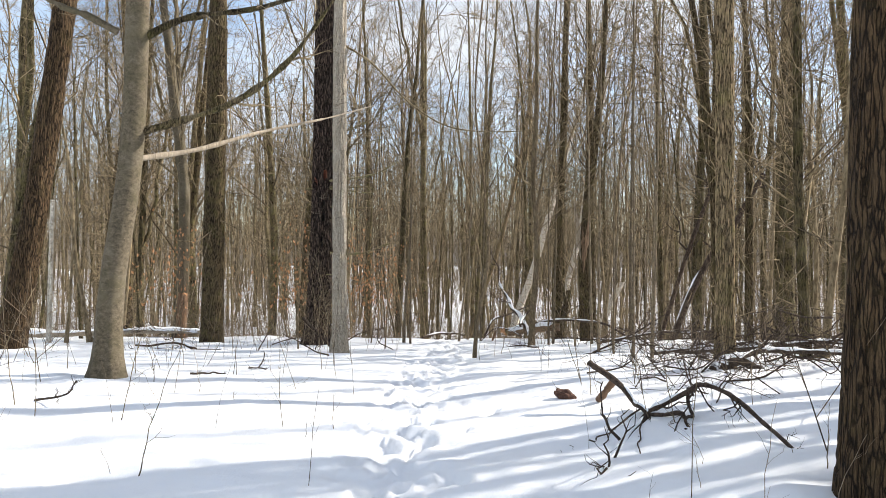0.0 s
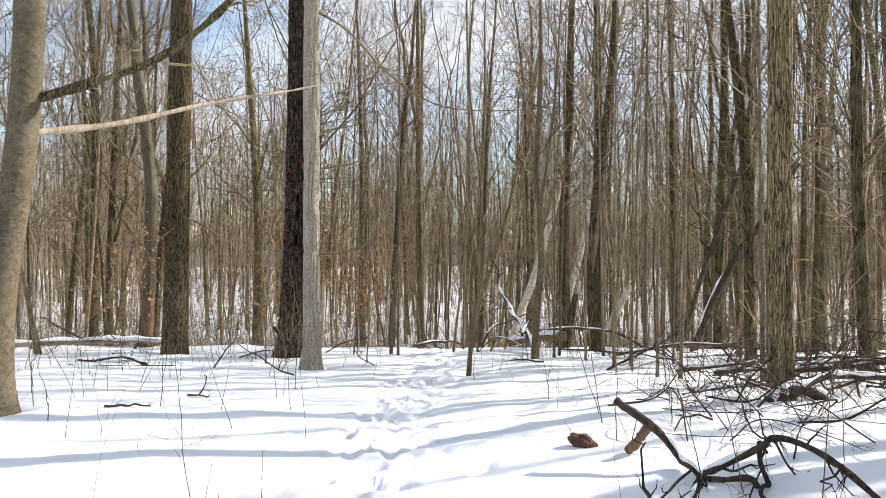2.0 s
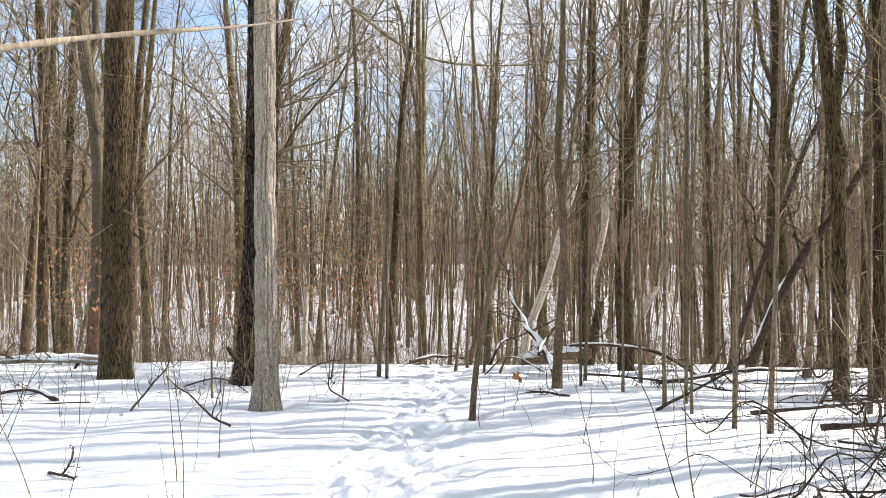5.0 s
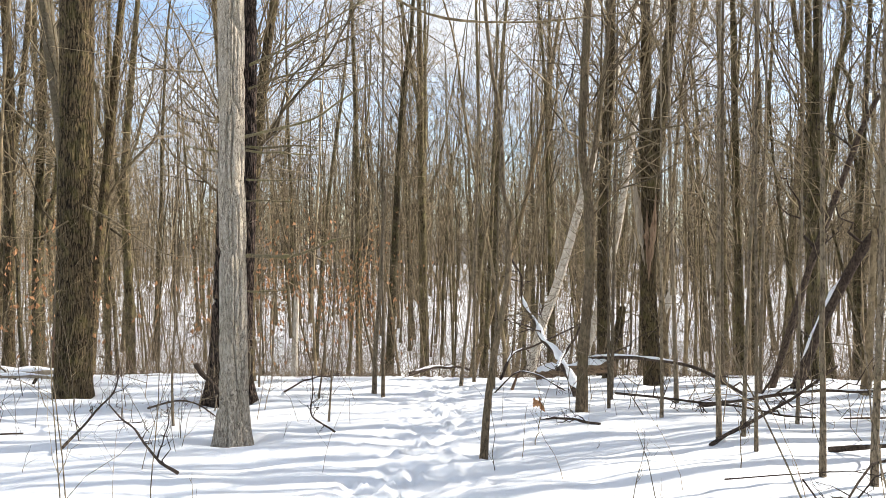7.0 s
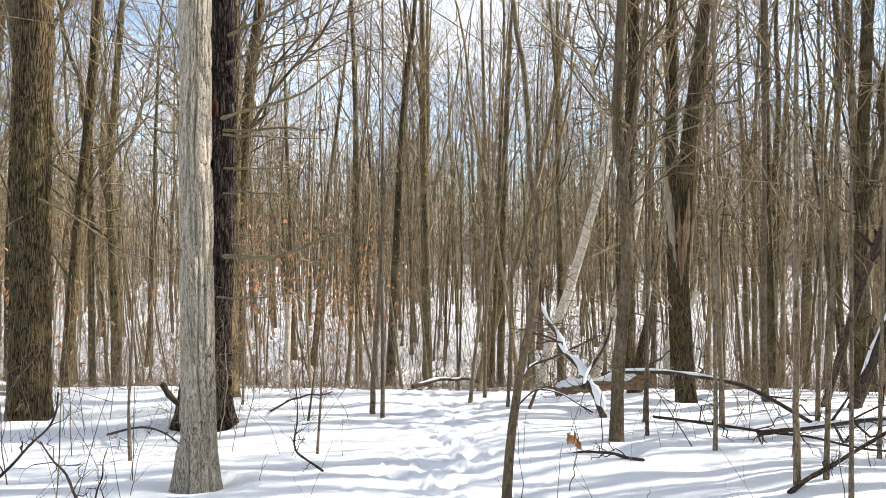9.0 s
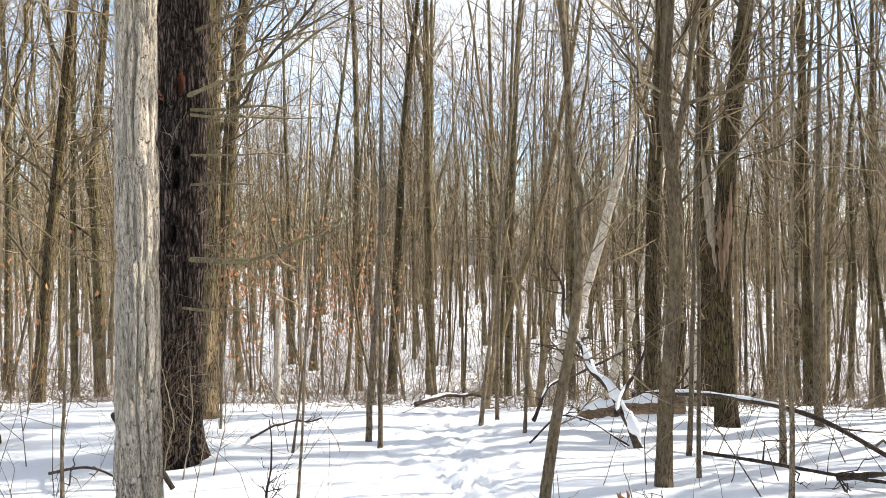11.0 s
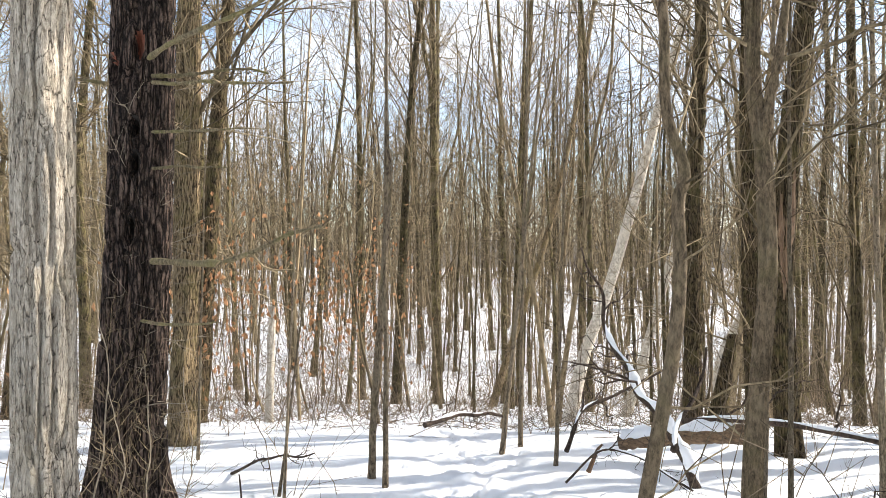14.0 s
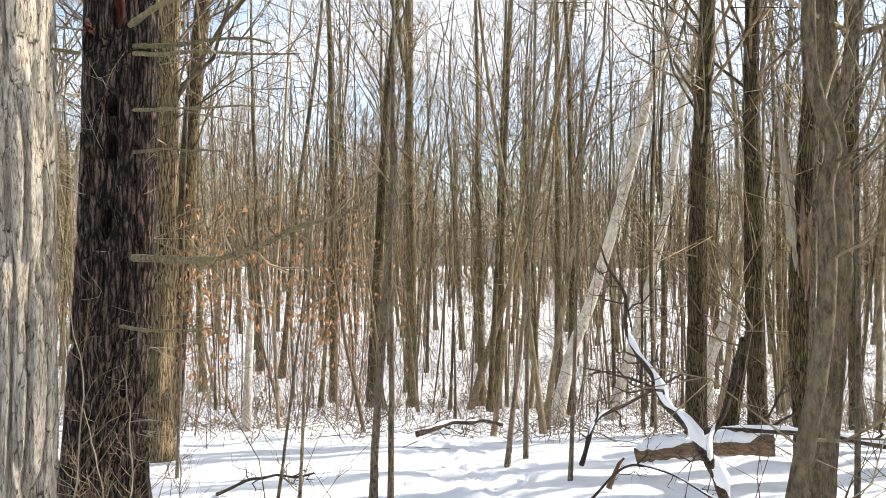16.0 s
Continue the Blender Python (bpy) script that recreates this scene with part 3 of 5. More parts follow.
BARE_TREE = "bare grey-brown forest tree standing in snow"
PATTERNS = [
    forest_tree(101, 19, 0.150, 26, (0.18, 0.97), TRUNK, BARE_TREE),
    forest_tree(102, 20, 0.170, 21, (0.24, 0.97), TRUNK, BARE_TREE, fork=0.28),
    forest_tree(103, 16, 0.100, 26, (0.18, 0.97), TRUNK, BARE_TREE),
    forest_tree(104, 17, 0.120, 21, (0.2, 0.97), TRUNK, BARE_TREE, fork=0.2),
    forest_tree(105, 14, 0.075, 26, (0.16, 0.97), TRUNK, BARE_TREE, 0.14),
    forest_tree(106, 18, 0.130, 26, (0.18, 0.97), TRUNK, BARE_TREE, 0.14),
    forest_tree(107, 13, 0.065, 26, (0.16, 0.97), TRUNK, BARE_TREE, 0.16),
    forest_tree(108, 15, 0.090, 26, (0.18, 0.97), TRUNK, BARE_TREE, 0.08, fork=0.35),
]
POLES = [forest_tree(120 + k, 6.5 + 1.1 * k, 0.028 + 0.004 * k, 10, (0.25, 0.98), TRUNK if k % 2 else TWIG, "slender bare understorey tree standing in snow", 0.07 + 0.015 * k, sprigs=5, twigs=(4, 2)) for k in range(5)]
for ob in POLES:
    tagged(ob, group="slender understorey trees")
    ob.name = "understorey_tree"
# sparse crowns that let the sun through, for the trees at the rim of the clearing
SPARSE = [forest_tree(130, 18, 0.12, 9, (0.35, 0.97), TRUNK, BARE_TREE, sprigs=8, twigs=(4, 2)), forest_tree(131, 15, 0.085, 9, (0.35, 0.97), TRUNK, BARE_TREE, sprigs=8, twigs=(4, 2)), forest_tree(132, 17, 0.10, 8, (0.35, 0.97), TRUNK, BARE_TREE, fork=0.3, sprigs=8, twigs=(4, 2))]
for ob in PATTERNS + POLES + SPARSE:
    ob.location = (0, -60, 0.0)
PATTERN_R = [0.15, 0.17, 0.10, 0.12, 0.075, 0.13, 0.065, 0.09]
used = set()


def plant(pattern, x, y, turn=0.0, size=1.0, lean=(0, 0), fat=1.0, label=""):
    """Sets a tree down at x, y: the pattern itself the first time, then copies."""
    z = put_on_ground(x, y) - 0.07
    m = pose(x, y, z, lean[1], lean[0], turn) @ Matrix.Diagonal((fat, fat, size, 1))
    if pattern in used:
        ob = copy_thing(pattern, m)
    else:
        ob = pattern
        used.add(pattern)
    ob.matrix_basis = m
    if label:
        ob["label"] = label
    return ob


# the trees of the middle distance that stand out singly
def placed_tree(x, y, r, line, seed, label=BARE_TREE, material=None, h=17.0, limbs=20, low=0.24, fork=0.0, sprigs=0):
    """One tree at x, y; line: (sideways, height) of its trunk above the foot; fork: where a second stem parts, as a share of its height."""
    material = material or TRUNK
    root = set_down(new("tree"), x, y, 0.10)
    tagged(root, label, "tree", "bare forest trees")
    q = np.random.default_rng(seed)
    sprigs = sprigs or (26 if y > 22 else 12)
    ctrl = [np.array([0, 0, 0.0])] + [np.array([dx, q.normal(0, 0.02), z + 0.1]) for dx, z in line]
    slope = (ctrl[-1] - ctrl[-2]) / (ctrl[-1][2] - ctrl[-2][2])
    rise = h - ctrl[-1][2]
    r1 = r * (1 - 0.8 * ctrl[-1][2] / h)
    me, C = trunk_mesh("trunk", ctrl, r, r1, 30, 0.07, "furrow", material, seed, flare=0.5)
    link_mesh("trunk", me, root)
    U = curve_points([ctrl[-1] - slope * 0.1, ctrl[-1] + slope * rise * 0.3 + q.normal(0, 0.08, 3), ctrl[-1] + slope * rise * 0.5 + q.normal(0, 0.15, 3) + (0, 0, rise * 0.15), ctrl[-1] + slope * rise * 0.6 + (0, 0, rise * 0.4)], 18)[None]
    UR = np.linspace(r1, r * 0.16, 18)[None]
    link_mesh("upper_stem", Soup().add(tubes(U, UR, 12)).mesh("upper_stem", material), root)
    whole = curve_points(np.concatenate([C[:: max(1, len(C) // 12)], U[0, 2::3]]), 30)[None]
    WR = np.linspace(r, r * 0.16, 30)[None]
    lines, radii = [whole], [WR]
    if fork:
        Q, QR = grow(q, whole, WR, 1, (fork, fork + 0.01), (0.7, 0.8), (9, 16), 0.0, 30, 0.004, 0.72, 0.2, 0.03)
        link_mesh("second_stem", Soup().add(tubes(Q, QR, 10)).mesh("second_stem", material), root)
        lines.append(Q)
        radii.append(QR)
    link_mesh("crown", crown_soup(q, np.concatenate(lines), np.concatenate(radii), limbs // len(lines), (low, 0.98), (0.08, 0.29), twigs=(6, 5), sprigs=sprigs // len(lines)).mesh("crown", TWIG), root)
    return root


PALE_RIDGED = "tall trunk with pale ridged bark behind a black tree"
SLIM = "slim bare tree with an upright grey-brown trunk"
SWAYED = "bare tree with a swaying brown trunk standing in snow"
placed_tree(-2.74, 16.3, 0.125, [(0.03, 1.25), (0.06, 2.6), (0.09, 4.0)], 201, PALE_RIDGED, FURROW, 19, low=0.42, sprigs=3)
placed_tree(-3.56, 18.8, 0.108, [(0.08, 0.9), (0.15, 2.0), (0.23, 3.1), (0.33, 4.3), (0.45, 5.4)], 202, "dark trunk leaning a little, with flaking bark", MOSSBARK, low=0.42, sprigs=4)
placed_tree(-7.11, 20.5, 0.10, [(0.13, 1.25), (0.29, 3.0), (0.46, 4.8), (0.62, 6.6)], 203, "dark slanting trunk of a bare forest tree", MOSSBARK)
placed_tree(-8.4, 25.2, 0.115, [(-0.05, 2.3), (-0.16, 4.9), (-0.08, 6.6), (0.12, 8.8)], 204, SWAYED, fork=0.3)
placed_tree(-8.9, 25.0, 0.075, [(-0.02, 2.5), (-0.06, 5.5), (-0.02, 8.0)], 205, SLIM, None, 15)
placed_tree(-5.95, 17.4, 0.13, [(0.07, 1.2), (0.12, 2.75), (0.05, 3.8), (-0.14, 5.3), (-0.24, 6.4)], 206, "bent trunk with smooth grey bark and a rotten foot", BEECH, fork=0.2)
placed_tree(-7.94, 19.3, 0.10, [(0.03, 2.6), (0.06, 5.0), (-0.04, 7.0)], 207, SLIM, MOSSBARK)
placed_tree(-8.24, 20.7, 0.088, [(0.02, 2.3), (0.13, 4.8), (0.22, 7.4)], 208, SLIM, None, fork=0.26)
placed_tree(-8.35, 20.0, 0.05, [(0.06, 2.4), (0.1, 5.0)], 209, SLIM, None, 12)
placed_tree(-10.1, 22.2, 0.075, [(0.2, 2.2), (0.45, 4.5), (0.72, 6.8), (0.88, 9.0)], 210, "thin dark trunk leaning among straight ones", MOSSBARK)
placed_tree(-5.79, 24.8, 0.13, [(0.09, 3.4), (-0.09, 7.0), (-0.27, 9.6)], 211, SWAYED)
placed_tree(-1.19, 30.2, 0.135, [(-0.09, 5.0), (-0.12, 8.4), (-0.16, 11.8)], 212, SLIM, None, 19, fork=0.42)
placed_tree(-2.16, 28.6, 0.12, [(0.1, 2.3), (0.22, 4.5), (0.33, 6.7), (0.51, 8.9), (0.71, 10.3)], 213, SWAYED, None, 17)
placed_tree(-3.64, 32.4, 0.112, [(-0.04, 5.5), (-0.09, 9.2), (-0.22, 13.0)], 214, SLIM, None, 19, low=0.3)
placed_tree(3.15, 33.5, 0.125, [(-0.04, 6.2), (-0.08, 12.0)], 215, SLIM, None, 19)
placed_tree(0.93, 28.6, 0.10, [(0.1, 4.2), (0.19, 7.1), (0.32, 10.0)], 216, SLIM, None, 17)
placed_tree(2.48, 18.35, 0.102, [(0.01, 1.55), (0.03, 2.8), (0.07, 3.75), (0.12, 4.7), (0.14, 6.0)], 217, "straight dark brown trunk standing behind a fallen log", MOSSBARK, low=0.3)
placed_tree(3.36, 18.8, 0.104, [(-0.05, 1.75), (-0.08, 3.05), (-0.10, 4.05), (-0.08, 5.0), (-0.1, 6.4)], 218, "upright dark trunk beside a storm-broken tree", MOSSBARK, low=0.3)
placed_tree(4.2, 12.45, 0.068, [(-0.03, 1.2), (-0.05, 2.3), (-0.15, 3.5), (-0.22, 4.3)], 219, "dark slender trunk behind a brush heap", MOSSBARK, 15, low=0.32, fork=0.3)
placed_tree(4.9, 13.1, 0.058, [(0.0, 1.4), (0.0, 2.8), (-0.03, 4.6)], 220, SLIM, MOSSBARK, 14)
placed_tree(4.6, 10.3, 0.062, [(-0.06, 1.2), (-0.11, 2.1), (-0.14, 4.2)], 221, SLIM, None, 14)
placed_tree(5.4, 17.5, 0.088, [(0.03, 1.8), (0.07, 3.4), (0.12, 4.9)], 222, SWAYED, None, 15, fork=0.24, sprigs=40)
placed_tree(5.4, 20.5, 0.078, [(-0.05, 2.0), (-0.1, 3.9), (-0.14, 6.8)], 223, SLIM, None, 16)
crooked = placed_tree(1.46, 13.4, 0.046, [(0.02, 0.55), (0.06, 1.0), (0.09, 1.45), (0.075, 1.9), (0.06, 2.2), (0.02, 2.65), (0.08, 4.0)], 224, "young crooked trunk forking low over a fallen log", YOUNGBARK, 11, 12, 0.34, 0.0, 3)

limb_part("second_stem", crooked, [(1.52, 13.4, 2.1), (1.58, 13.38, 2.4), (1.63, 13.37, 2.75), (1.74, 13.35, 4.0), (1.9, 13.3, 6.5), (2.0, 13.2, 9.0)], 0.034, 0.008, YOUNGBARK, 43, "", 10)

# trees outside the middle of the wood: x, y, radius, degrees of lean to the right, pattern
MIDDLE = [
    (6.3, 15.4, 0.075, 0.0, 2), (7.2, 12.8, 0.12, -0.5, 5), (-8.3, 15.2, 0.13, 2.0, 3), (-7.6, 13.6, 0.07, 5.0, 6), (7.4, 17.6, 0.14, 0.5, 1),
    # those after (6.6, 19.6) are unseen, added to shade the snow
    (6.6, 19.6, 0.10, -1.0, 7), (5.4, 7.4, 0.15, 0.0, 0), (6.6, 8.3, 0.13, 0.0, 5), (8.6, 8.1, 0.13, 0.0, 0), (9.8, 9.0, 0.12, 0.0, 5), (7.6, 7.2, 0.10, 0.0, 7), (11.2, 9.4, 0.12, 0.0, 3), (4.9, 6.3, 0.11, 0.0, 2),
]
for k, (x, y, r, lean, p) in enumerate(MIDDLE):
    r = 0.86 * r if r > 0.09 else r
    plant(PATTERNS[p], x, y, 37.0 * k % 360, 1.0 + 0.1 * math.sin(k), (0, 0), r / PATTERN_R[p]).matrix_basis = \
        pose(x, y, put_on_ground(x, y) - 0.07, 0, lean, 0) @ pose(0, 0, 0, 0, 0, 37.0 * k % 360) @ Matrix.Diagonal((r / PATTERN_R[p], r / PATTERN_R[p], 1, 1))

rng = np.random.default_rng(5)
taken = [(ob.location.x, ob.location.y) for ob in scene.objects if ob.parent is None and ob.name.startswith("tree") and ob.location.y > -50]


def free_spot(x, y, gap):
    return all((x - a) ** 2 + (y - b) ** 2 > gap * gap for a, b in taken)


def scatter(count, area, gap, make):
    made = tries = 0
    while made < count and tries < count * 60:
        tries += 1
        x, y = area(rng)
        if free_spot(x, y, gap):
            taken.append((x, y))
            make(x, y)
            made += 1


def fan(lo, hi):
    def pick(g):
        while True:
            y = math.sqrt(g.uniform(lo * lo, hi * hi))
            x = g.uniform(-1, 1) * (0.64 * y + 4)
            if not (abs(x + 0.2) < 0.5 and y < 23):
                return x, y
    return pick


def box(x0, x1, y0, y1):
    return lambda g: (g.uniform(x0, x1), g.uniform(y0, y1))


def any_tree(x, y):
    p = (0, 2, 2, 3, 4, 4, 5, 6, 6, 7, 7, 1)[int(rng.integers(12))]
    f = rng.uniform(0.75, 1.15)
    plant(PATTERNS[p], x, y, rng.uniform(0, 360), rng.uniform(0.85, 1.15), (rng.normal(0, 2.6), rng.normal(0, 2.0)), f)


def rim_tree(x, y):
    plant(SPARSE[int(rng.integers(3))], x, y, rng.uniform(0, 360), rng.uniform(0.85, 1.15), (rng.normal(0, 2.6), rng.normal(0, 2.0)), rng.uniform(0.75, 1.2))


def any_pole(x, y):
    plant(POLES[int(rng.integers(len(POLES)))], x, y, rng.uniform(0, 360), rng.uniform(0.75, 1.25), (rng.normal(0, 4.5), rng.normal(0, 4)), rng.uniform(0.7, 1.3))


scatter(130, fan(25, 62), 1.1, any_tree)
scatter(8, box(6.5, 16, 11, 20), 1.2, rim_tree)
scatter(16, box(7, 18, 17, 32), 1.1, rim_tree)
scatter(6, box(-16, -8.5, 12, 20), 1.2, rim_tree)
# two boxes of unseen trees to the right, added to shadow the snow
scatter(20, box(8, 38, -6, 12), 1.6, rim_tree)
scatter(8, box(11.5, 19, 6.8, 10.5), 1.0, rim_tree)
scatter(9, box(-20, -7, -8, 9), 2.0, rim_tree)
scatter(7, box(-7, 6, -14, -4), 2.0, rim_tree)
# nine more unseen trees, added to draw thin shadow lines across the clearing
scatter(9, box(5.2, 11, 4.4, 8.8), 0.6, rim_tree)
scatter(90, fan(19.5, 46), 0.35, any_pole)
scatter(12, box(4.2, 11, 9.5, 18), 0.4, any_pole)
scatter(26, box(5, 15, 15, 27), 0.4, any_pole)
scatter(8, box(-12, -6.5, 13, 19), 0.4, any_pole)
scatter(16, box(0.8, 7, 20, 33), 0.4, any_pole)


def far_woods():
    """Everything past the trees that can be told apart: slender stems nearer by, whole trees behind, as one mesh each."""
    g = np.random.default_rng(77)
    s = Soup()
    pick = fan(19, 60)
    XY = np.array([pick(g) for _ in range(1000)])
    n = 7
    t = np.linspace(0, 1, n)
    H = 3.0 + 9.5 * g.random(len(XY)) ** 1.3
    P = np.zeros((len(XY), n, 3))
    Zg = height(XY[:, 0], XY[:, 1]) - 0.08
    P[:, :, 0] = XY[:, :1] + (g.normal(0, 0.10, len(XY)) * H)[:, None] * t + np.cumsum(g.normal(0, 0.07, (len(XY), n)), 1)
    P[:, :, 1] = XY[:, 1:] + (g.normal(0, 0.05, len(XY)) * H)[:, None] * t
    P[:, :, 2] = Zg[:, None] + H[:, None] * t
    R = (0.006 + 0.022 * g.random(len(XY)) ** 2)[:, None] * (1 - 0.8 * t)
    s.add(tubes(P, R, 4))
    T1 = grow(g, P, R, 10, (0.10, 0.98), (0.08, 0.30), (30, 95), 0.06, 3, 0.06, 0.5, 0.3, 0.006)
    s.add(tubes(T1[0], np.maximum(T1[1], 0.0035), 3))
    T2 = grow(g, *T1, 2, (0.2, 1.0), (0.35, 0.8), (25, 80), 0.04, 2, 0.06, 0.8, 0.4, 0.006)
    s.add(tubes(T2[0], np.maximum(T2[1], 0.003), 3))
    # low brush that hides the snow of the plain little by little
    K = 9000
    yy = np.sqrt(g.uniform(30**2, 125**2, K))
    xx = g.uniform(-1, 1, K) * (0.62 * yy + 4)
    B = np.zeros((K, 2, 3))
    B[:, 0] = np.stack([xx, yy, height(xx, yy) - 0.05], -1)
    B[:, 1] = B[:, 0] + np.stack([g.normal(0, 0.8, K), g.normal(0, 0.3, K), 0.4 + 3.4 * g.random(K) ** 1.5], -1)
    BR = np.stack([g.uniform(0.3, 1.0, K) * yy * 0.00028, yy * 0.0001], -1)
    s.add(tubes(B, BR, 3))
    s.add(tubes(*grow(g, B, BR, 2, (0.2, 0.95), (0.4, 0.9), (40, 90), 0.05, 2, 0.1, 0.7, 0.4, 0.006), 3))
    tagged(link_mesh("thicket", s.mesh("thicket", TWIG)), "dense thicket of slender bare saplings", "thicket", kind="stuff")
    s = Soup()
    XY = np.array([(x, y) for x, y in ((g.uniform(-1, 1) * 110, math.sqrt(g.uniform(48**2, 135**2))) for _ in range(4200)) if abs(x) < 0.64 * y + 5][:850])
    H = g.uniform(13, 21, len(XY))
    n = 7
    t = np.linspace(0, 1, n)
    P = np.zeros((len(XY), n, 3))
    Zg = height(XY[:, 0], XY[:, 1]) - 0.3
    P[:, :, 0] = XY[:, :1] + (g.normal(0, 0.03, len(XY)) * H)[:, None] * t + g.normal(0, 0.12, (len(XY), n))
    P[:, :, 1] = XY[:, 1:]
    P[:, :, 2] = Zg[:, None] + H[:, None] * t
    R = g.uniform(0.06, 0.145, len(XY))[:, None] * (1 - 0.8 * t)
    s.add(tubes(P, R, 5))
    L1 = grow(g, P, R, 10, (0.2, 0.98), (0.14, 0.30), (22, 55), 0.14, 3, 0.04, 0.5, 0.3, 0.010)
    s.add(tubes(*L1, 3))
    L2 = grow(g, *L1, 3, (0.15, 1.0), (0.35, 0.8), (25, 70), 0.10, 2, 0.06, 0.8)
    s.add(tubes(L2[0], np.maximum(L2[1], 0.011), 3))
    tagged(link_mesh("far_woods", s.mesh("far_woods", FARBARK)), "hazy bare winter woods on the far rise", "woods", kind="stuff")


far_woods()


def backdrop():
    """The wooded rise behind everything: a far uneven band of bare crowns, its colour paled for haze."""
    g = np.random.default_rng(66)
    m, n, l, bs = nodes_of("hazed_distant_wood")
    tc = n.new("ShaderNodeTexCoord")
    mp = n.new("ShaderNodeMapping")
    mp.inputs["Scale"].default_value = (1, 1, 0.08)
    l.new(tc.outputs["Object"], mp.inputs["Vector"])
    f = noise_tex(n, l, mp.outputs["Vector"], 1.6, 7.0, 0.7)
    # the pale grey-brown has the distance haze mixed into the base colour
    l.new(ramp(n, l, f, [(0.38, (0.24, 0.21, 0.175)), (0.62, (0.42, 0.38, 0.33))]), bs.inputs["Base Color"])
    bs.inputs["Roughness"].default_value = 1.0
    k = 1500
    a = np.radians(np.linspace(-58, 58, k))
    top = 0.5 + 2.5 * vnoise(a * 9, a * 0, 4) + 6 * g.random(k) ** 3 + 1.5 * vnoise(a * 60, a * 0, 7)
    ring = np.stack([165 * np.sin(a), 165 * np.cos(a)], -1)
    verts = np.concatenate([np.c_[ring, np.full(k, -4.0)], np.c_[ring, top]])
    back = verts * (1.02, 1.02, 1) - (0, 0, 1.0)
    i = np.arange(k - 1)
    q = np.stack([i, i + 1, i + 1 + k, i + k], -1)
    faces = np.concatenate([q, q + 2 * k, np.stack([i + k, i + 1 + k, i + 1 + 3 * k, i + 3 * k], -1)])
    tagged(link_mesh("backdrop", mesh_from("backdrop", np.concatenate([verts, back]), faces, m, False)), "far wooded hillside with winter haze painted into its colour", "hillside", kind="structure")


backdrop()

# ---------------------------------------------------------------- undergrowth beside the trail
def thin_stem(name, ctrl, r0, r1, seed, material, label, category, group, shoots=6, sub=3, n=20, sides=7, reach=(0.08, 0.26), low=0.25, wob=0.18):
    """A sapling or shoot through control points given above its foot."""
    rng2 = np.random.default_rng(seed)
    x, y = ctrl[0][0], ctrl[0][1]
    z = put_on_ground(x, y) - 0.05
    P = curve_points([(c[0] - x, c[1] - y, c[2]) for c in ctrl], n)[None]
    P[0, 1:] += np.cumsum(rng2.normal(0, r0 * wob, (n - 1, 3)), axis=0)
    R = (r0 + (r1 - r0) * np.linspace(0, 1, n) + 0.25 * r0 * np.exp(-np.linspace(0, 1, n) * 18))[None]
    root = link_mesh(name, Soup().add(tubes(P, R, sides)).mesh(name, material))
    root.location = (x, y, z)
    tagged(root, label, category, group)
    if shoots:
        E1 = grow(rng2, P, R, shoots, (low, 1.0), reach, (25, 65), 0.10, 6, 0.04, 0.5, 0.25, 0.006)
        E2 = grow(rng2, *E1, sub, (0.2, 1.0), (0.3, 0.7), (25, 60), 0.05, 4, 0.06, 0.8)
        link_mesh("twig", Soup().add(tubes(*E1, 4)).add(tubes(*E2, 3)).mesh("twig", TWIG), root)
    return root


SAP = "thin bare sapling standing in the snow"
STEMS = [  # x, y, radius, lean right, lean ahead, height
    (-0.80, 15.2, 0.030, 0.05, 0, 2.6), (-0.66, 14.95, 0.021, 0.01, 0, 7.5), (0.23, 16.4, 0.024, 0.10, 0, 6.0), (0.41, 16.58, 0.022, 0.02, 0, 7.5),
    (1.77, 13.65, 0.016, 0.0, 0, 6.0), (2.11, 12.9, 0.016, 0.0, 0, 6.0), (2.31, 11.9, 0.021, 0.01, 0, 6.5),
    (2.53, 12.0, 0.017, 0.03, 0, 6.0), (0.66, 15.7, 0.018, 0.03, 0, 5.0), (-2.24, 12.6, 0.013, 0.02, 0, 2.2), (-2.36, 15.7, 0.014, 0.03, 0, 3.5),
    (-1.34, 14.5, 0.012, 0.12, 0, 2.6), (2.54, 10.65, 0.019, 0.0, 0, 6.0), (2.72, 10.4, 0.021, 0.02, 0, 6.5), (2.45, 11.5, 0.014, 0.0, 0, 5.0),
    (3.29, 12.85, 0.016, 0.02, 0, 5.0), (3.70, 16.2, 0.040, 0.0, 0, 8.0), (3.56, 10.35, 0.028, -0.02, 0, 7.0), (-0.92, 12.95, 0.011, 0.05, 0, 2.4),
    (1.95, 14.6, 0.022, 0.02, 0, 7.0), (2.6, 14.3, 0.025, -0.02, 0, 7.5), (3.6, 14.6, 0.022, 0.03, 0, 7.0), (4.2, 11.9, 0.022, 0.0, 0, 6.5),
]
for k, (x, y, r, lx, ly, h) in enumerate(STEMS):
    thin_stem("sapling", [(x, y, 0), (x + lx * h * 0.4, y, h * 0.4), (x + lx * h, y + ly * h, h)], r, r * (0.25 if k else 0.8), 300 + k, STEMBARK, SAP, "sapling", "bare saplings", 16 if h > 4 else 7, reach=(0.04, 0.14), low=0.3)

bent_ctrl = [(0.50, 11.77, 0), (0.53, 11.77, 0.42), (0.58, 11.77, 0.77), (0.64, 11.78, 1.10), (0.69, 11.78, 1.40), (0.70, 11.78, 1.68), (0.695, 11.78, 1.80), (0.715, 11.78, 1.90), (0.66, 11.78, 2.08), (0.65, 11.78, 2.38), (0.62, 11.78, 2.75), (0.56, 11.78, 3.1), (0.5, 11.7, 4.0), (0.65, 11.8, 5.8)]
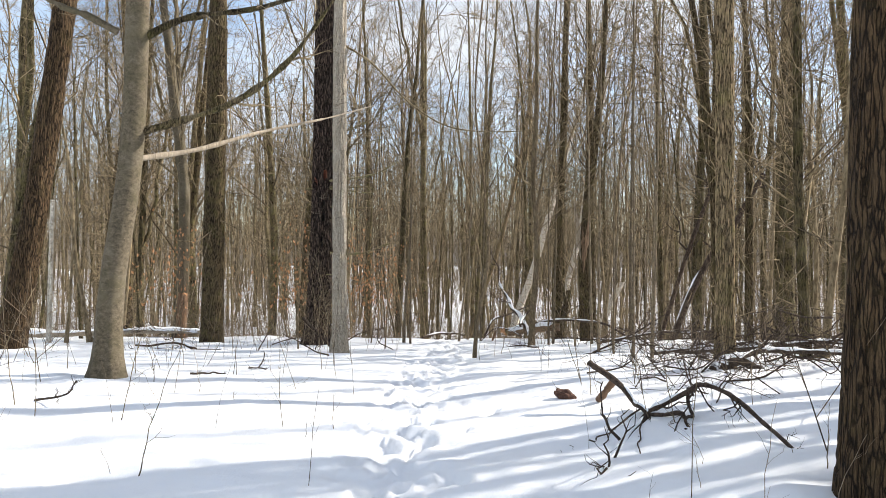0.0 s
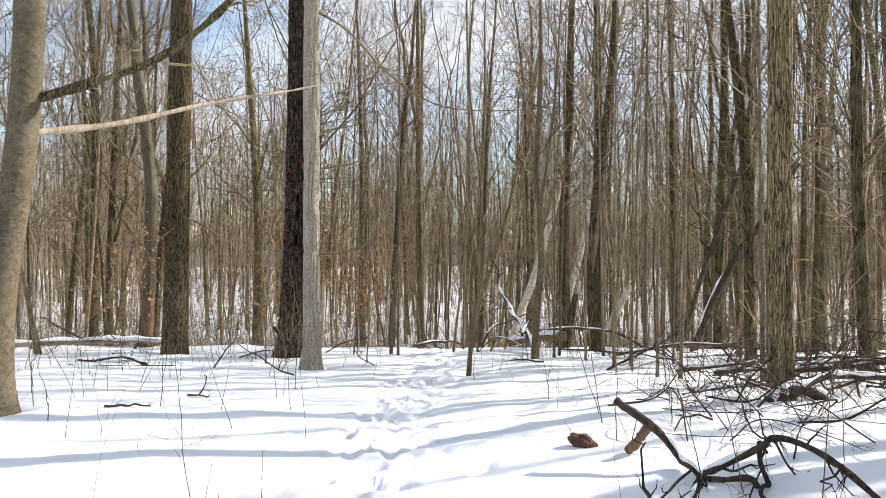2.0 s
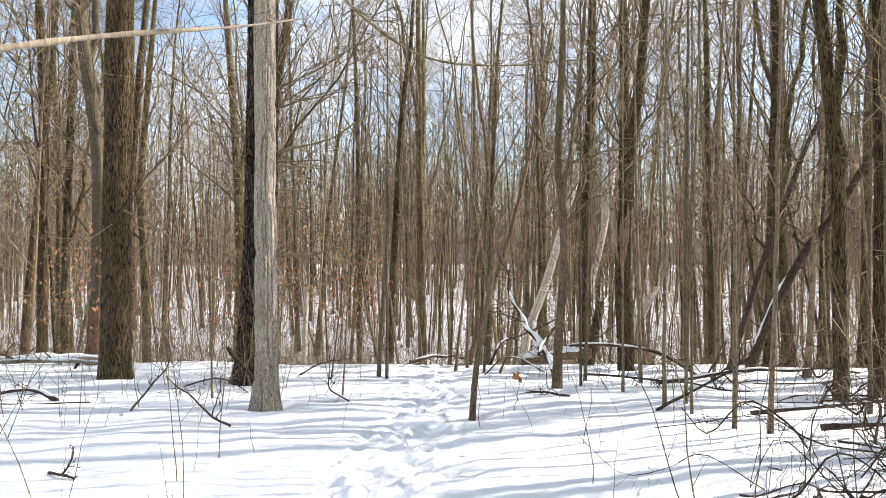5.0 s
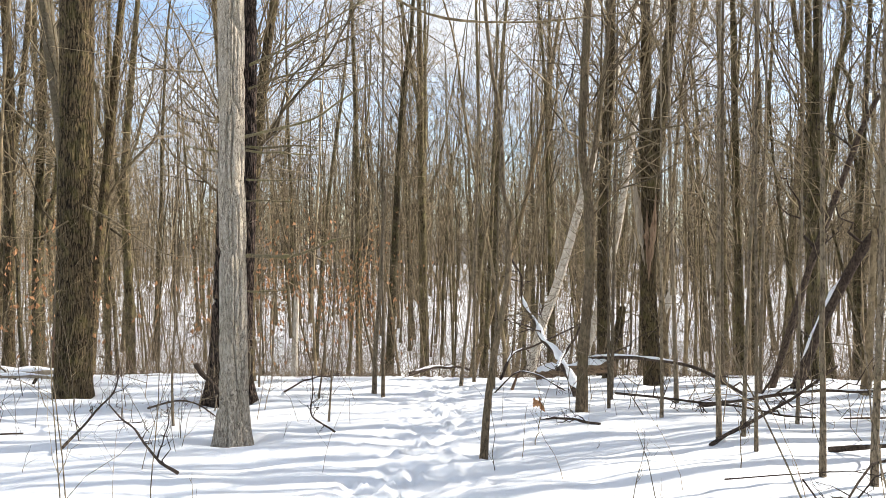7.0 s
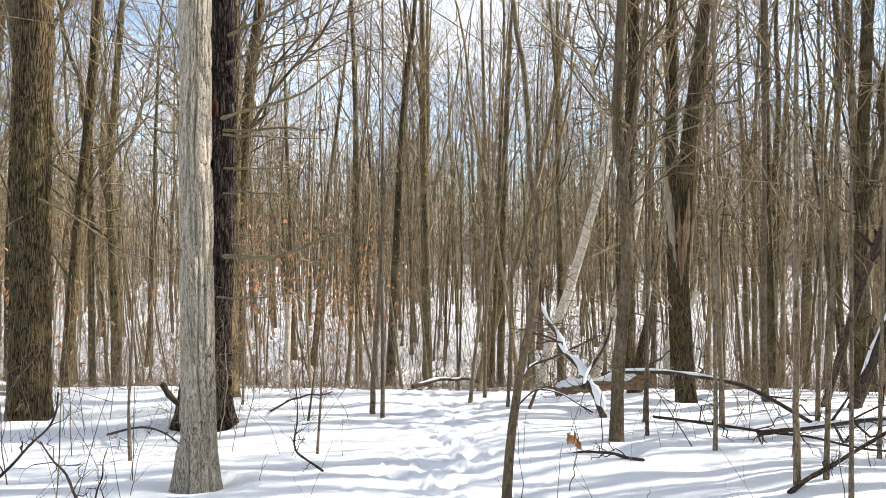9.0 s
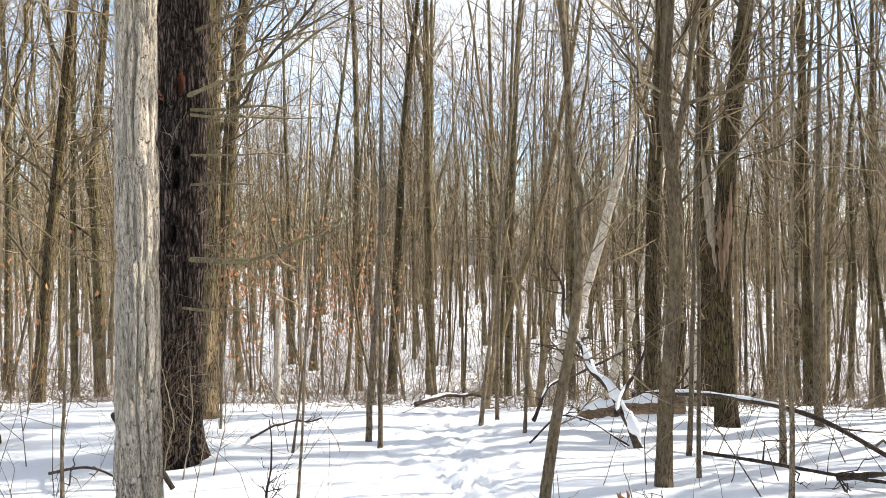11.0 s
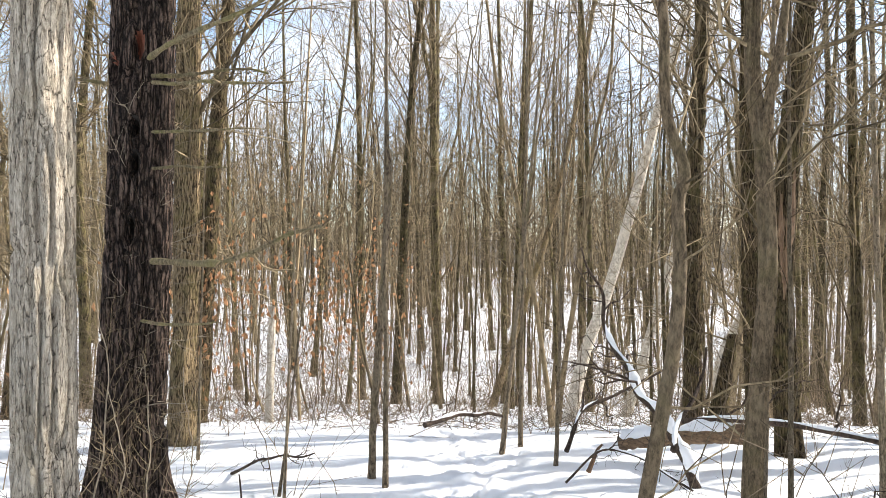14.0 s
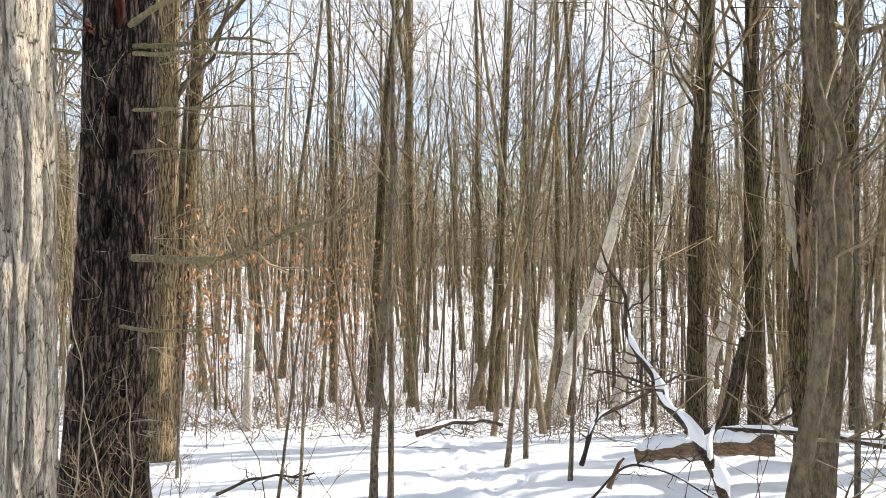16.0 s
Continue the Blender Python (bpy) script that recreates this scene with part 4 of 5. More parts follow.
thin_stem("bent_tree", bent_ctrl, 0.028, 0.012, 350, YOUNGBARK, "young crooked tree with a kinked grey-brown stem", "tree", "", 14, 3, 60, 12, (0.03, 0.10), 0.15, 0.05)
# pale leaning trunks: foot, a point higher up, length factor
for k, (c, r) in enumerate([
        ([(1.55, 22.9, 0), (1.88, 23.3, 1.2), (2.38, 23.3, 2.6), (2.88, 23.3, 4.35), (3.27, 23.3, 5.85), (3.69, 23.3, 7.35), (4.6, 23.4, 10.5)], 0.115),
        ([(2.85, 24.7, 0), (3.4, 24.65, 2.0), (3.83, 24.6, 3.8), (4.16, 24.6, 5.95), (4.49, 24.6, 7.6), (5.0, 24.7, 10.5)], 0.098),
        ([(0.25, 28.2, 0), (0.9, 28.2, 2.1), (1.5, 28.2, 3.9), (2.0, 28.2, 5.8), (2.5, 28.2, 8.2), (2.9, 28.2, 10.6)], 0.09)]):
    thin_stem("leaning_tree", c, r, r * 0.55, 360 + k, PALE if k < 2 else FURROW, "pale leaning trunk with smooth light bark" if k < 2 else "brown leaning trunk among upright trees", "tree", "leaning trunks", 6, 3, 26, 12, wob=0.06)

# whips and dry stems in the snow of the clearing
g = np.random.default_rng(8)


def whip(x, y):
    h = g.uniform(0.4, 1.5)
    l = g.normal(0, 0.28, 2)
    thin_stem("shoot", [(x, y, 0), (x + l[0] * h * 0.4, y + l[1] * h * 0.4, h * 0.5), (x + l[0] * h, y + l[1] * h, h)], g.uniform(0.0024, 0.0045), 0.0013,
              int(g.integers(1e6)), STEMBARK, "thin dry shoot poking out of the snow", "shoot", "shoots in the snow", int(g.integers(3, 9)), 2, 12, 5, (0.15, 0.5), 0.2, 1.5)


def off_trail(x, y):
    return abs(x - float(path_x(y))) > 0.75 and math.hypot(x - 0.35, max(y - 10, 0)) > 0.6


count = 0
while count < 105:
    side = g.random()
    x, y = (g.uniform(-4.5, -0.5), g.uniform(3.6, 15)) if side < 0.38 else (g.uniform(0.8, 4.8), g.uniform(4.2, 16))
    if y < 10.5 and abs(x - 0.35) < 0.75 or not off_trail(x, y):
        continue
    whip(x, y)
    count += 1


def brush_stuff():
    s = Soup()
    q = np.random.default_rng(15)
    XY = []
    while len(XY) < 4400:
        y = math.sqrt(q.uniform(16.8**2, 46**2))
        x = q.uniform(-1, 1) * (0.62 * y + 3)
        if abs(x - float(path_x(y))) > 0.55 + 0.5 * q.random() or y > 19:
            XY.append((x, y))
    while len(XY) < 4560:
        x, y = q.uniform(-7, 7), q.uniform(3.5, 15)
        if abs(x - 0.2) > 0.9 and (x > 2.4 or x < -3.2 or y > 12.5):
            XY.append((x, y))
    XY = np.array(XY)
    n = 4
    t = np.linspace(0, 1, n)
    H = np.where(XY[:, 1] > 15, 0.3 + 2.4 * q.random(len(XY)) ** 2, q.uniform(0.3, 1.2, len(XY)))
    P = np.zeros((len(XY), n, 3))
    for a in (0, 1):
        P[:, :, a] = XY[:, a:a + 1] + (q.normal(0, 0.42, len(XY)) * H)[:, None] * t**1.4 + q.normal(0, 0.025, (len(XY), n))
    P[:, :, 2] = (height(XY[:, 0], XY[:, 1]) - 0.04)[:, None] + H[:, None] * t
    R = q.uniform(0.0025, 0.0065, len(XY))[:, None] * (1 - 0.7 * t)
    s.add(tubes(P, R, 3))
    T1 = grow(q, P, R, 4, (0.15, 0.95), (0.3, 0.75), (30, 95), 0.05, 2, 0.06, 0.7, 0.3, 0.006)
    s.add(tubes(*T1, 3))
    # short crooked litter twigs close to the ground of the slope
    K = 22000
    yy = np.sqrt(q.uniform(17.2**2, 42**2, K))
    xx = q.uniform(-1, 1, K) * (0.62 * yy + 3)
    keep = (np.abs(xx - path_x(yy)) > 0.5) | (yy > 18.5)
    xx, yy = xx[keep], yy[keep]
    Q = np.zeros((len(xx), 2, 3))
    Q[:, 0] = np.stack([xx, yy, height(xx, yy) - 0.02], -1)
    way = q.normal(size=(len(xx), 3)) * (1, 1, 0.5) + (0, 0, 0.45)
    Q[:, 1] = Q[:, 0] + way / np.linalg.norm(way, axis=1, keepdims=True) * q.uniform(0.2, 0.95, (len(xx), 1))
    Q[:, 1, 2] = np.maximum(Q[:, 1, 2], Q[:, 0, 2] + 0.05)
    s.add(tubes(Q, q.uniform(0.002, 0.006, (len(xx), 1)) * np.array([1.0, 0.6]), 3))
    tagged(link_mesh("brush", s.mesh("brush", WEED)), "dry brushwood and weed stems standing in the snow", "brush", kind="stuff")


brush_stuff()


def weed_stuff():
    """Fine dry stems that stick out of the snow of the clearing."""
    q = np.random.default_rng(19)
    XY = []
    while len(XY) < 190:
        y = q.uniform(3.0, 13.5)
        x = q.uniform(-1, 1) * (0.55 * y + 1.2)
        if abs(x - float(path_x(y))) > 0.45 and not (y < 10.4 and abs(x - 0.35) < 0.7):
            XY.append((x, y))
    XY = np.array(XY)
    n = 6
    t = np.linspace(0, 1, n)
    H = q.uniform(0.08, 0.75, len(XY)) ** 1.3
    P = np.zeros((len(XY), n, 3))
    for a in (0, 1):
        P[:, :, a] = XY[:, a:a + 1] + (q.normal(0, 0.25, len(XY)) * H)[:, None] * t**1.5 + q.normal(0, 0.006, (len(XY), n))
    P[:, :, 2] = (height(XY[:, 0], XY[:, 1]) - 0.03)[:, None] + H[:, None] * t
    R = q.uniform(0.0014, 0.0030, len(XY))[:, None] * (1 - 0.6 * t)
    s = Soup().add(tubes(P, R, 4))
    s.add(tubes(*grow(q, P, R, 2, (0.3, 0.95), (0.2, 0.5), (25, 60), 0.05, 4, 0.05, 0.7, 0.4, 0.006), 3))
    tagged(link_mesh("weeds", s.mesh("weeds", WEED)), "fine dry weed stems poking through the snow", "weeds", kind="stuff")


weed_stuff()


# ---------------------------------------------------------------- fallen wood
def snow_cap(P, R, parent, keep=(0.0, 1.0), seed=0, thick=0.6):
    """Snow lying on the upper side of a branch: a half round strip along it."""
    n = len(P)
    a, b = int(keep[0] * (n - 1)), max(int(keep[1] * (n - 1)), int(keep[0] * (n - 1)) + 2)
    rr = np.random.default_rng(seed)
    Q, r = P[a:b + 1].copy(), R[a:b + 1]
    m = len(Q)
    edge = np.clip(np.minimum(np.arange(m), np.arange(m)[::-1]) / 2.0, 0.15, 1)
    T = np.gradient(Q, axis=0)
    T /= np.linalg.norm(T, axis=1, keepdims=True) + 1e-9
    over = np.array([0, 0, 1.0]) - T[:, 2:3] * T
    over /= np.linalg.norm(over, axis=1, keepdims=True) + 1e-9
    Q += over * (r * 0.72)[:, None]
    rad = r * (0.40 + thick * 0.7 * vnoise(np.arange(m) * 0.45, np.zeros(m), seed)) * edge
    return link_mesh("snow", Soup().add(tubes(Q[None], rad[None], 8)).mesh("snow", CAP_SNOW), parent, "snow clinging to the upper side")


def fallen(name, ctrl, r0, r1, seed, material, label, category, group="", shoots=0, snow=None, n=30, sides=9, sub=3, wob=0.4):
    """A fallen branch or pole through points in the world."""
    rr = np.random.default_rng(seed)
    P = curve_points(ctrl, n)
    o = P[0].copy()
    P += wander(rr, n, 1.8 * wob * r0)
    R = np.linspace(r0, r1, n) * (1 + 0.07 * rr.normal(size=n))
    e = (P[1] - P[0]) * 0.02, (P[-1] - P[-2]) * 0.02
    PT, RT = np.concatenate([P[:1] - e[0], P, P[-1:] + e[1]]), np.concatenate([[0.001], R, [0.001]])
    root = link_mesh(name, Soup().add(tubes((PT - o)[None], RT[None], sides)).mesh(name, material))
    root.location = o
    tagged(root, label, category, group)
    if shoots:
        E1 = grow(rr, (P - o)[None], R[None], shoots, (0.15, 1.0), (0.12, 0.34), (30, 75), 0.03, 6, 0.06, 0.55)
        E2 = grow(rr, *E1, sub, (0.2, 1.0), (0.3, 0.7), (25, 65), 0.0, 4, 0.07, 0.8)
        link_mesh("twig", Soup().add(tubes(*E1, 5)).add(tubes(*E2, 3)).mesh("twig", DEADWOOD), root)
    if snow:
        snow_cap(P - o, R, root, snow, seed, {"snowy_limb": 2.5, "fallen_log": 1.3}.get(name, 0.9))
    return root


GREY = "fallen dark branch lying on the snow"
# the forked crown branch beside the trail
def grounded(c):
    return [(x, y, max(z, put_on_ground(x, y) + 0.01)) for x, y, z in c]


for k, (c, r0, r1, shoots, snow) in enumerate([
        ([(1.38, 6.9, 0.65), (1.57, 6.65, 0.48), (1.72, 6.35, 0.29), (1.91, 6.2, 0.25)], 0.026, 0.016, 3, (0.3, 0.85)),
        ([(1.72, 6.35, 0.28), (1.78, 6.35, 0.42), (2.0, 6.3, 0.54), (2.06, 6.25, 0.57), (2.18, 6.0, 0.55), (2.32, 5.7, 0.40), (2.42, 5.4, 0.27)], 0.021, 0.012, 10, (0.12, 0.35)),
        ([(2.0, 6.3, 0.56), (1.97, 6.15, 0.39), (1.95, 6.0, 0.30), (1.88, 5.9, 0.2)], 0.013, 0.009, 3, None),
        ([(1.72, 6.35, 0.30), (1.35, 5.6, 0.26), (1.16, 5.15, 0.22), (1.05, 4.8, 0.17)], 0.024, 0.012, 12, (0.05, 0.95)),
        ([(1.70, 6.4, 0.40), (1.40, 6.05, 0.24), (1.22, 5.8, 0.15)], 0.010, 0.006, 4, None),
        ([(1.70, 6.35, 0.33), (1.56, 5.9, 0.24), (1.48, 5.5, 0.16)], 0.009, 0.005, 3, None),
        ([(2.02, 6.3, 0.55), (1.95, 6.2, 0.44), (1.70, 5.75, 0.18)], 0.008, 0.005, 3, None),
        ([(2.06, 6.25, 0.57), (2.2, 6.3, 0.35), (2.3, 6.35, 0.26)], 0.008, 0.004, 5, None),
        ([(2.12, 7.1, 0.30), (2.25, 7.0, 0.52), (2.5, 6.8, 0.50), (2.75, 6.7, 0.34)], 0.007, 0.003, 16, None),
        ([(2.2, 7.7, 0.34), (2.0, 7.5, 0.44), (1.85, 7.35, 0.34)], 0.011, 0.006, 5, (0.1, 0.6)),
        ([(2.9, 6.9, 0.34), (2.6, 7.1, 0.62), (2.35, 7.5, 0.66), (2.0, 7.9, 0.46)], 0.007, 0.003, 18, None),
        ([(2.3, 6.6, 0.32), (2.45, 6.9, 0.46), (2.75, 7.3, 0.56), (2.9, 7.7, 0.44)], 0.008, 0.003, 16, None)]):
    stout = 1.05 if k < 4 else 0.75
    fallen("fallen_branch", grounded(c), stout * r0, stout * r1, 501 + k, DEADWOOD, GREY, "branch", "fallen branches", shoots, snow, 34, 8, 3, 0.9)

# the chunk of rotten wood and the cut stub beside it
def rotten_chunk(x, y):
    bm = bmesh.new()
    bmesh.ops.create_icosphere(bm, subdivisions=4, radius=1.0)
    for v in bm.verts:
        p = v.co
        k = 0.75 + 0.55 * float(vnoise(p.x * 2.2 + 7 + p.z, p.y * 2.2, 61)) + 0.22 * float(vnoise(p.x * 3 + 20, (p.y + p.z) * 11 + 9, 62))
        v.co = Vector((p.x * 0.085, p.y * 0.05, p.z * 0.042)) * k
    me = bpy.data.meshes.new("rotten_chunk")
    bm.to_mesh(me)
    bm.free()
    me.materials.append(ROT)
    ob = link_mesh("rotten_chunk", me)
    ob.matrix_basis = pose(x, y, put_on_ground(x, y) + 0.02, 8, 14, -20)
    tagged(ob, "chunk of red rotten wood lying on the snow", "wood")


rotten_chunk(1.22, 7.15)
fallen("broken_stub", [(1.46, 6.95, 0.34), (1.50, 6.9, 0.42), (1.56, 6.9, 0.50)], 0.026, 0.03, 531, SNAGWOOD, "broken brown branch stub sticking out of the snow", "branch", "", 0, None, 12, 12, 3, 0.1)

# the brush heap at the foot of the ridged trunk
heap = new("brush_heap")
heap.location = (3.7, 8.8, 0.4)
tagged(heap, "tangled heap of dark fallen branches dusted with snow", "brush heap")
for k in range(90):
    cx, cy = 4.0 + g.normal(0, 0.8), 8.7 + g.normal(0, 1.1)
    a, ln, z0 = g.uniform(0, 6.28), g.uniform(0.6, 1.8), 0.34 + abs(g.normal(0, 0.16))
    c = [(cx + math.cos(a) * ln * s + g.normal(0, 0.06), cy + math.sin(a) * ln * s * 0.8, z0 + b) for s, b in ((-0.5, g.uniform(-0.1, 0.15)), (-0.25, g.uniform(-0.05, 0.2)), (0, g.uniform(0, 0.3)), (0.25, g.uniform(0, 0.3)), (0.5, g.uniform(-0.15, 0.6)))]
    if min(p[0] for p in c) < 2.55:
        continue
    r = 0.0035 + 0.014 * g.random() ** 2.5
    limb_part("branch", heap, c, r, r * 0.4, DEADWOOD, 600 + k, "", 6, 16, 7, 2, DEADWOOD)
for k in range(46):
    cx, cy = 2.5 + g.normal(0, 0.42), 8.05 + g.normal(0, 0.5)
    a, ln = g.uniform(0, 6.28), g.uniform(0.5, 1.3)
    z0 = put_on_ground(cx, cy) + 0.03
    c = [(cx + math.cos(a) * ln * s + g.normal(0, 0.05), cy + math.sin(a) * ln * s + g.normal(0, 0.05), z0 + b) for s, b in ((-0.5, 0.0), (-0.2, g.uniform(0, 0.22)), (0.1, g.uniform(0.05, 0.4)), (0.3, g.uniform(0, 0.4)), (0.5, g.uniform(0, 0.5)))]
    r = 0.0025 + 0.006 * g.random() ** 2
    limb_part("branch", heap, c, r, r * 0.4, DEADWOOD, 900 + k, "", 7, 14, 6, 2, DEADWOOD)
for k, c in enumerate([[(2.75, 8.15, 0.40), (3.0, 8.2, 0.42), (3.3, 8.25, 0.42)], [(2.9, 8.1, 0.5), (3.5, 8.4, 0.62), (4.4, 8.5, 0.55)], [(3.2, 9.4, 0.45), (4.2, 9.2, 0.55), (5.4, 9.4, 0.6)], [(3.0, 10.2, 0.3), (3.9, 10.0, 0.42), (5.0, 10.4, 0.45)]]):
    fallen("fallen_log", c, 0.055 if k == 0 else 0.032 - 0.003 * k, 0.045 if k == 0 else 0.02, 560 + k, DEADWOOD, "fallen dark branch wood with snow along its top", "branch", "fallen branches", 3, (0.05, 0.95))

# the dead trunk that leans into the dark tree
fallen("leaning_dead_trunk", [(4.25, 15.3, -0.2), (4.74, 15.2, 1.08), (5.28, 15.0, 2.05), (5.75, 14.7, 2.95)], 0.065, 0.045, 570, DEADWOOD, "dark dead trunk leaning on a standing tree", "dead trunk", "", 8, (0.1, 0.4), 30, 12, 3, 0.12)
fallen("leaning_dead_trunk", [(4.1, 15.6, -0.2), (4.6, 15.6, 1.4), (5.0, 15.5, 2.6), (5.3, 15.4, 3.4)], 0.045, 0.028, 571, DEADWOOD, "dark dead pole leaning among standing trees", "dead trunk", "", 8, None, 30, 10, 3, 0.12)

# the snow-covered limb over the rotten log, and the long pole beside it
fallen("snowy_limb", [(1.64, 15.05, -0.22), (1.50, 15.08, 0.1), (1.32, 15.12, 0.4), (1.15, 15.2, 0.68), (1.02, 15.3, 0.95), (0.92, 15.4, 1.3), (0.84, 15.5, 1.6)], 0.040, 0.006, 580, DEADWOOD, "fallen limb propped up and thickly covered with snow", "branch", "", 12, (0.0, 0.72), 44, 10, 3, 0.25)
fallen("fallen_branch", [(1.36, 14.6, 0.2), (1.46, 14.85, 0.34), (1.64, 15.0, 0.56), (1.72, 15.1, 0.85)], 0.024, 0.008, 581, DEADWOOD, GREY, "branch", "fallen branches", 5, (0.0, 0.45))
fallen("fallen_branch", [(0.66, 14.9, -0.12), (0.91, 14.9, 0.11), (1.15, 14.7, 0.12), (1.40, 14.3, 0.02)], 0.009, 0.007, 585, DEADWOOD, GREY, "branch", "fallen branches", 9, (0.3, 0.95))
fallen("fallen_branch", [(0.75, 15.7, -0.1), (0.95, 16.0, 0.18), (1.35, 16.3, 0.28), (1.85, 16.5, 0.50)], 0.020, 0.010, 586, DEADWOOD, GREY, "branch", "fallen branches", 7, (0.2, 0.5))
fallen("fallen_log", [(1.22, 15.93, -0.09), (1.45, 15.86, -0.03), (1.8, 15.74, 0.03), (2.19, 15.6, 0.08)], 0.064, 0.076, 582, LOGWOOD, "weathered rotten brown log with snow on top", "log", "", 0, (0.02, 0.98), 30, 18, 3, 0.07)
fallen("fallen_pole", [(1.75, 15.9, 0.12), (2.1, 15.5, 0.20), (2.55, 15.0, 0.24), (2.82, 14.3, 0.22), (3.14, 13.6, 0.08)], 0.026, 0.018, 583, DEADWOOD, "long fallen pole with snow along its top", "branch", "fallen branches", 5, (0.05, 0.7))
fallen("root_chunk", [(0.88, 15.32, -0.16), (0.93, 15.3, -0.02), (0.98, 15.3, 0.06)], 0.020, 0.008, 584, SNAGWOOD, "splintered brown stump chunk in the snow", "stump", "", 9, None, 14, 12, 3, 0.1)
for k, c in enumerate([[(1.9, 14.0, 0.05), (2.6, 13.2, 0.12), (3.4, 12.7, 0.1)],
                       [(2.2, 11.75, 0.05), (2.5, 11.9, 0.2), (2.95, 12.05, 0.40), (3.35, 12.2, 0.6)], [(1.5, 12.5, 0.05), (1.2, 12.7, 0.08), (0.9, 12.9, 0.02)], [(2.6, 13.4, 0.05), (3.6, 13.1, 0.25), (4.8, 13.3, 0.2)],
                       [(3.0, 11.6, 0.1), (4.0, 11.2, 0.3), (5.2, 11.5, 0.3)], [(-3.75, 12.3, 0.02), (-4.1, 12.45, 0.1), (-4.7, 12.4, 0.06)], [(-3.3, 12.1, 0.04), (-3.9, 11.8, 0.09), (-4.6, 11.9, 0.06)],
                       [(-2.9, 13.6, -0.05), (-2.4, 13.2, 0.12), (-2.0, 13.0, 0.02)], [(-1.9, 15.2, -0.2), (-1.5, 14.9, 0.02), (-1.1, 14.6, 0.12)], [(-3.0, 6.6, 0.33), (-2.7, 6.5, 0.45), (-2.6, 6.45, 0.56)],
                       [(-2.02, 9.1, 0.18), (-1.88, 9.0, 0.27), (-1.81, 9.0, 0.43)], [(-0.6, 17.9, -0.4), (-0.2, 18.2, -0.35), (0.3, 18.4, -0.4)]]):
    c = [(x, y, max(z, put_on_ground(x, y) + 0.005)) for x, y, z in c]
    r = (0.014, 0.017, 0.013, 0.022, 0.022, 0.028, 0.011, 0.011, 0.012, 0.010, 0.009, 0.032)[k]
    fallen("fallen_branch", c, r, r * 0.5, 700 + k, DEADWOOD, GREY, "branch", "fallen branches", 10, (0.1, 0.8) if r > 0.02 else None)

fallen("fallen_log", [(-4.95, 16.2, -0.14), (-6.0, 15.9, -0.10), (-7.2, 15.4, -0.12), (-8.6, 14.9, -0.1)], 0.045, 0.06, 840, BARE, "long bleached fallen trunk with snow along its top", "log", "", 3, (0.02, 0.98), 36, 14, 3, 0.15)
fallen("fallen_log", [(-4.7, 15.6, -0.1), (-5.6, 15.4, -0.02), (-6.6, 14.8, 0.0)], 0.022, 0.03, 841, BARE, "thin bleached fallen stem half under snow", "log", "", 4, (0.1, 0.9), 30, 10, 3, 0.2)
for k, (c, r) in enumerate([
        ([(-1.40, 10.58, 0.19), (-1.62, 10.8, 0.22), (-1.80, 11.0, 0.27), (-2.05, 11.3, 0.33), (-2.3, 11.55, 0.42)], 0.011), ([(-1.62, 10.8, 0.22), (-1.57, 10.82, 0.36), (-1.54, 10.85, 0.56)], 0.006),
        ([(-2.5, 11.25, 0.16), (-2.52, 11.6, 0.25), (-2.46, 11.9, 0.42), (-2.42, 12.0, 0.62)], 0.011), ([(-1.88, 9.0, 0.26), (-1.80, 8.97, 0.22), (-1.76, 8.95, 0.16)], 0.008),
        ([(-0.72, 12.2, 0.06), (-0.95, 12.4, 0.14), (-1.0, 12.6, 0.30), (-1.02, 12.7, 0.55)], 0.009), ([(-2.35, 8.2, 0.18), (-2.2, 8.25, 0.2), (-2.05, 8.3, 0.18)], 0.012)]):
    fallen("fallen_branch", grounded(c), r, r * 0.45, 850 + k, DEADWOOD, GREY, "branch", "fallen branches", 8, None, 30, 8)

# the storm-broken trunk with its split
brk = new("broken_tree")
set_down(brk, 2.85, 16.45, 0.1)
tagged(brk, "storm-broken trunk with torn reddish and grey splinters", "tree", "large trees")
me, C = trunk_mesh("trunk", [(0, 0, 0), (-0.04, 0, 0.8), (-0.07, 0, 1.55), (-0.05, 0, 2.1), (0.03, 0, 3.2), (0.17, 0, 4.3)], 0.108, 0.082, 60, 0.03, "furrow", MOSSBARK, 88)
link_mesh("trunk", me, brk)
U = curve_points([(0.165, 0, 4.25), (0.3, 0.05, 5.6), (0.42, 0.1, 8), (0.6, 0.2, 13)], 16)[None]
link_mesh("upper_stem", Soup().add(tubes(U, np.linspace(0.082, 0.025, 16)[None], 12)).mesh("upper_stem", MOSSBARK), brk)


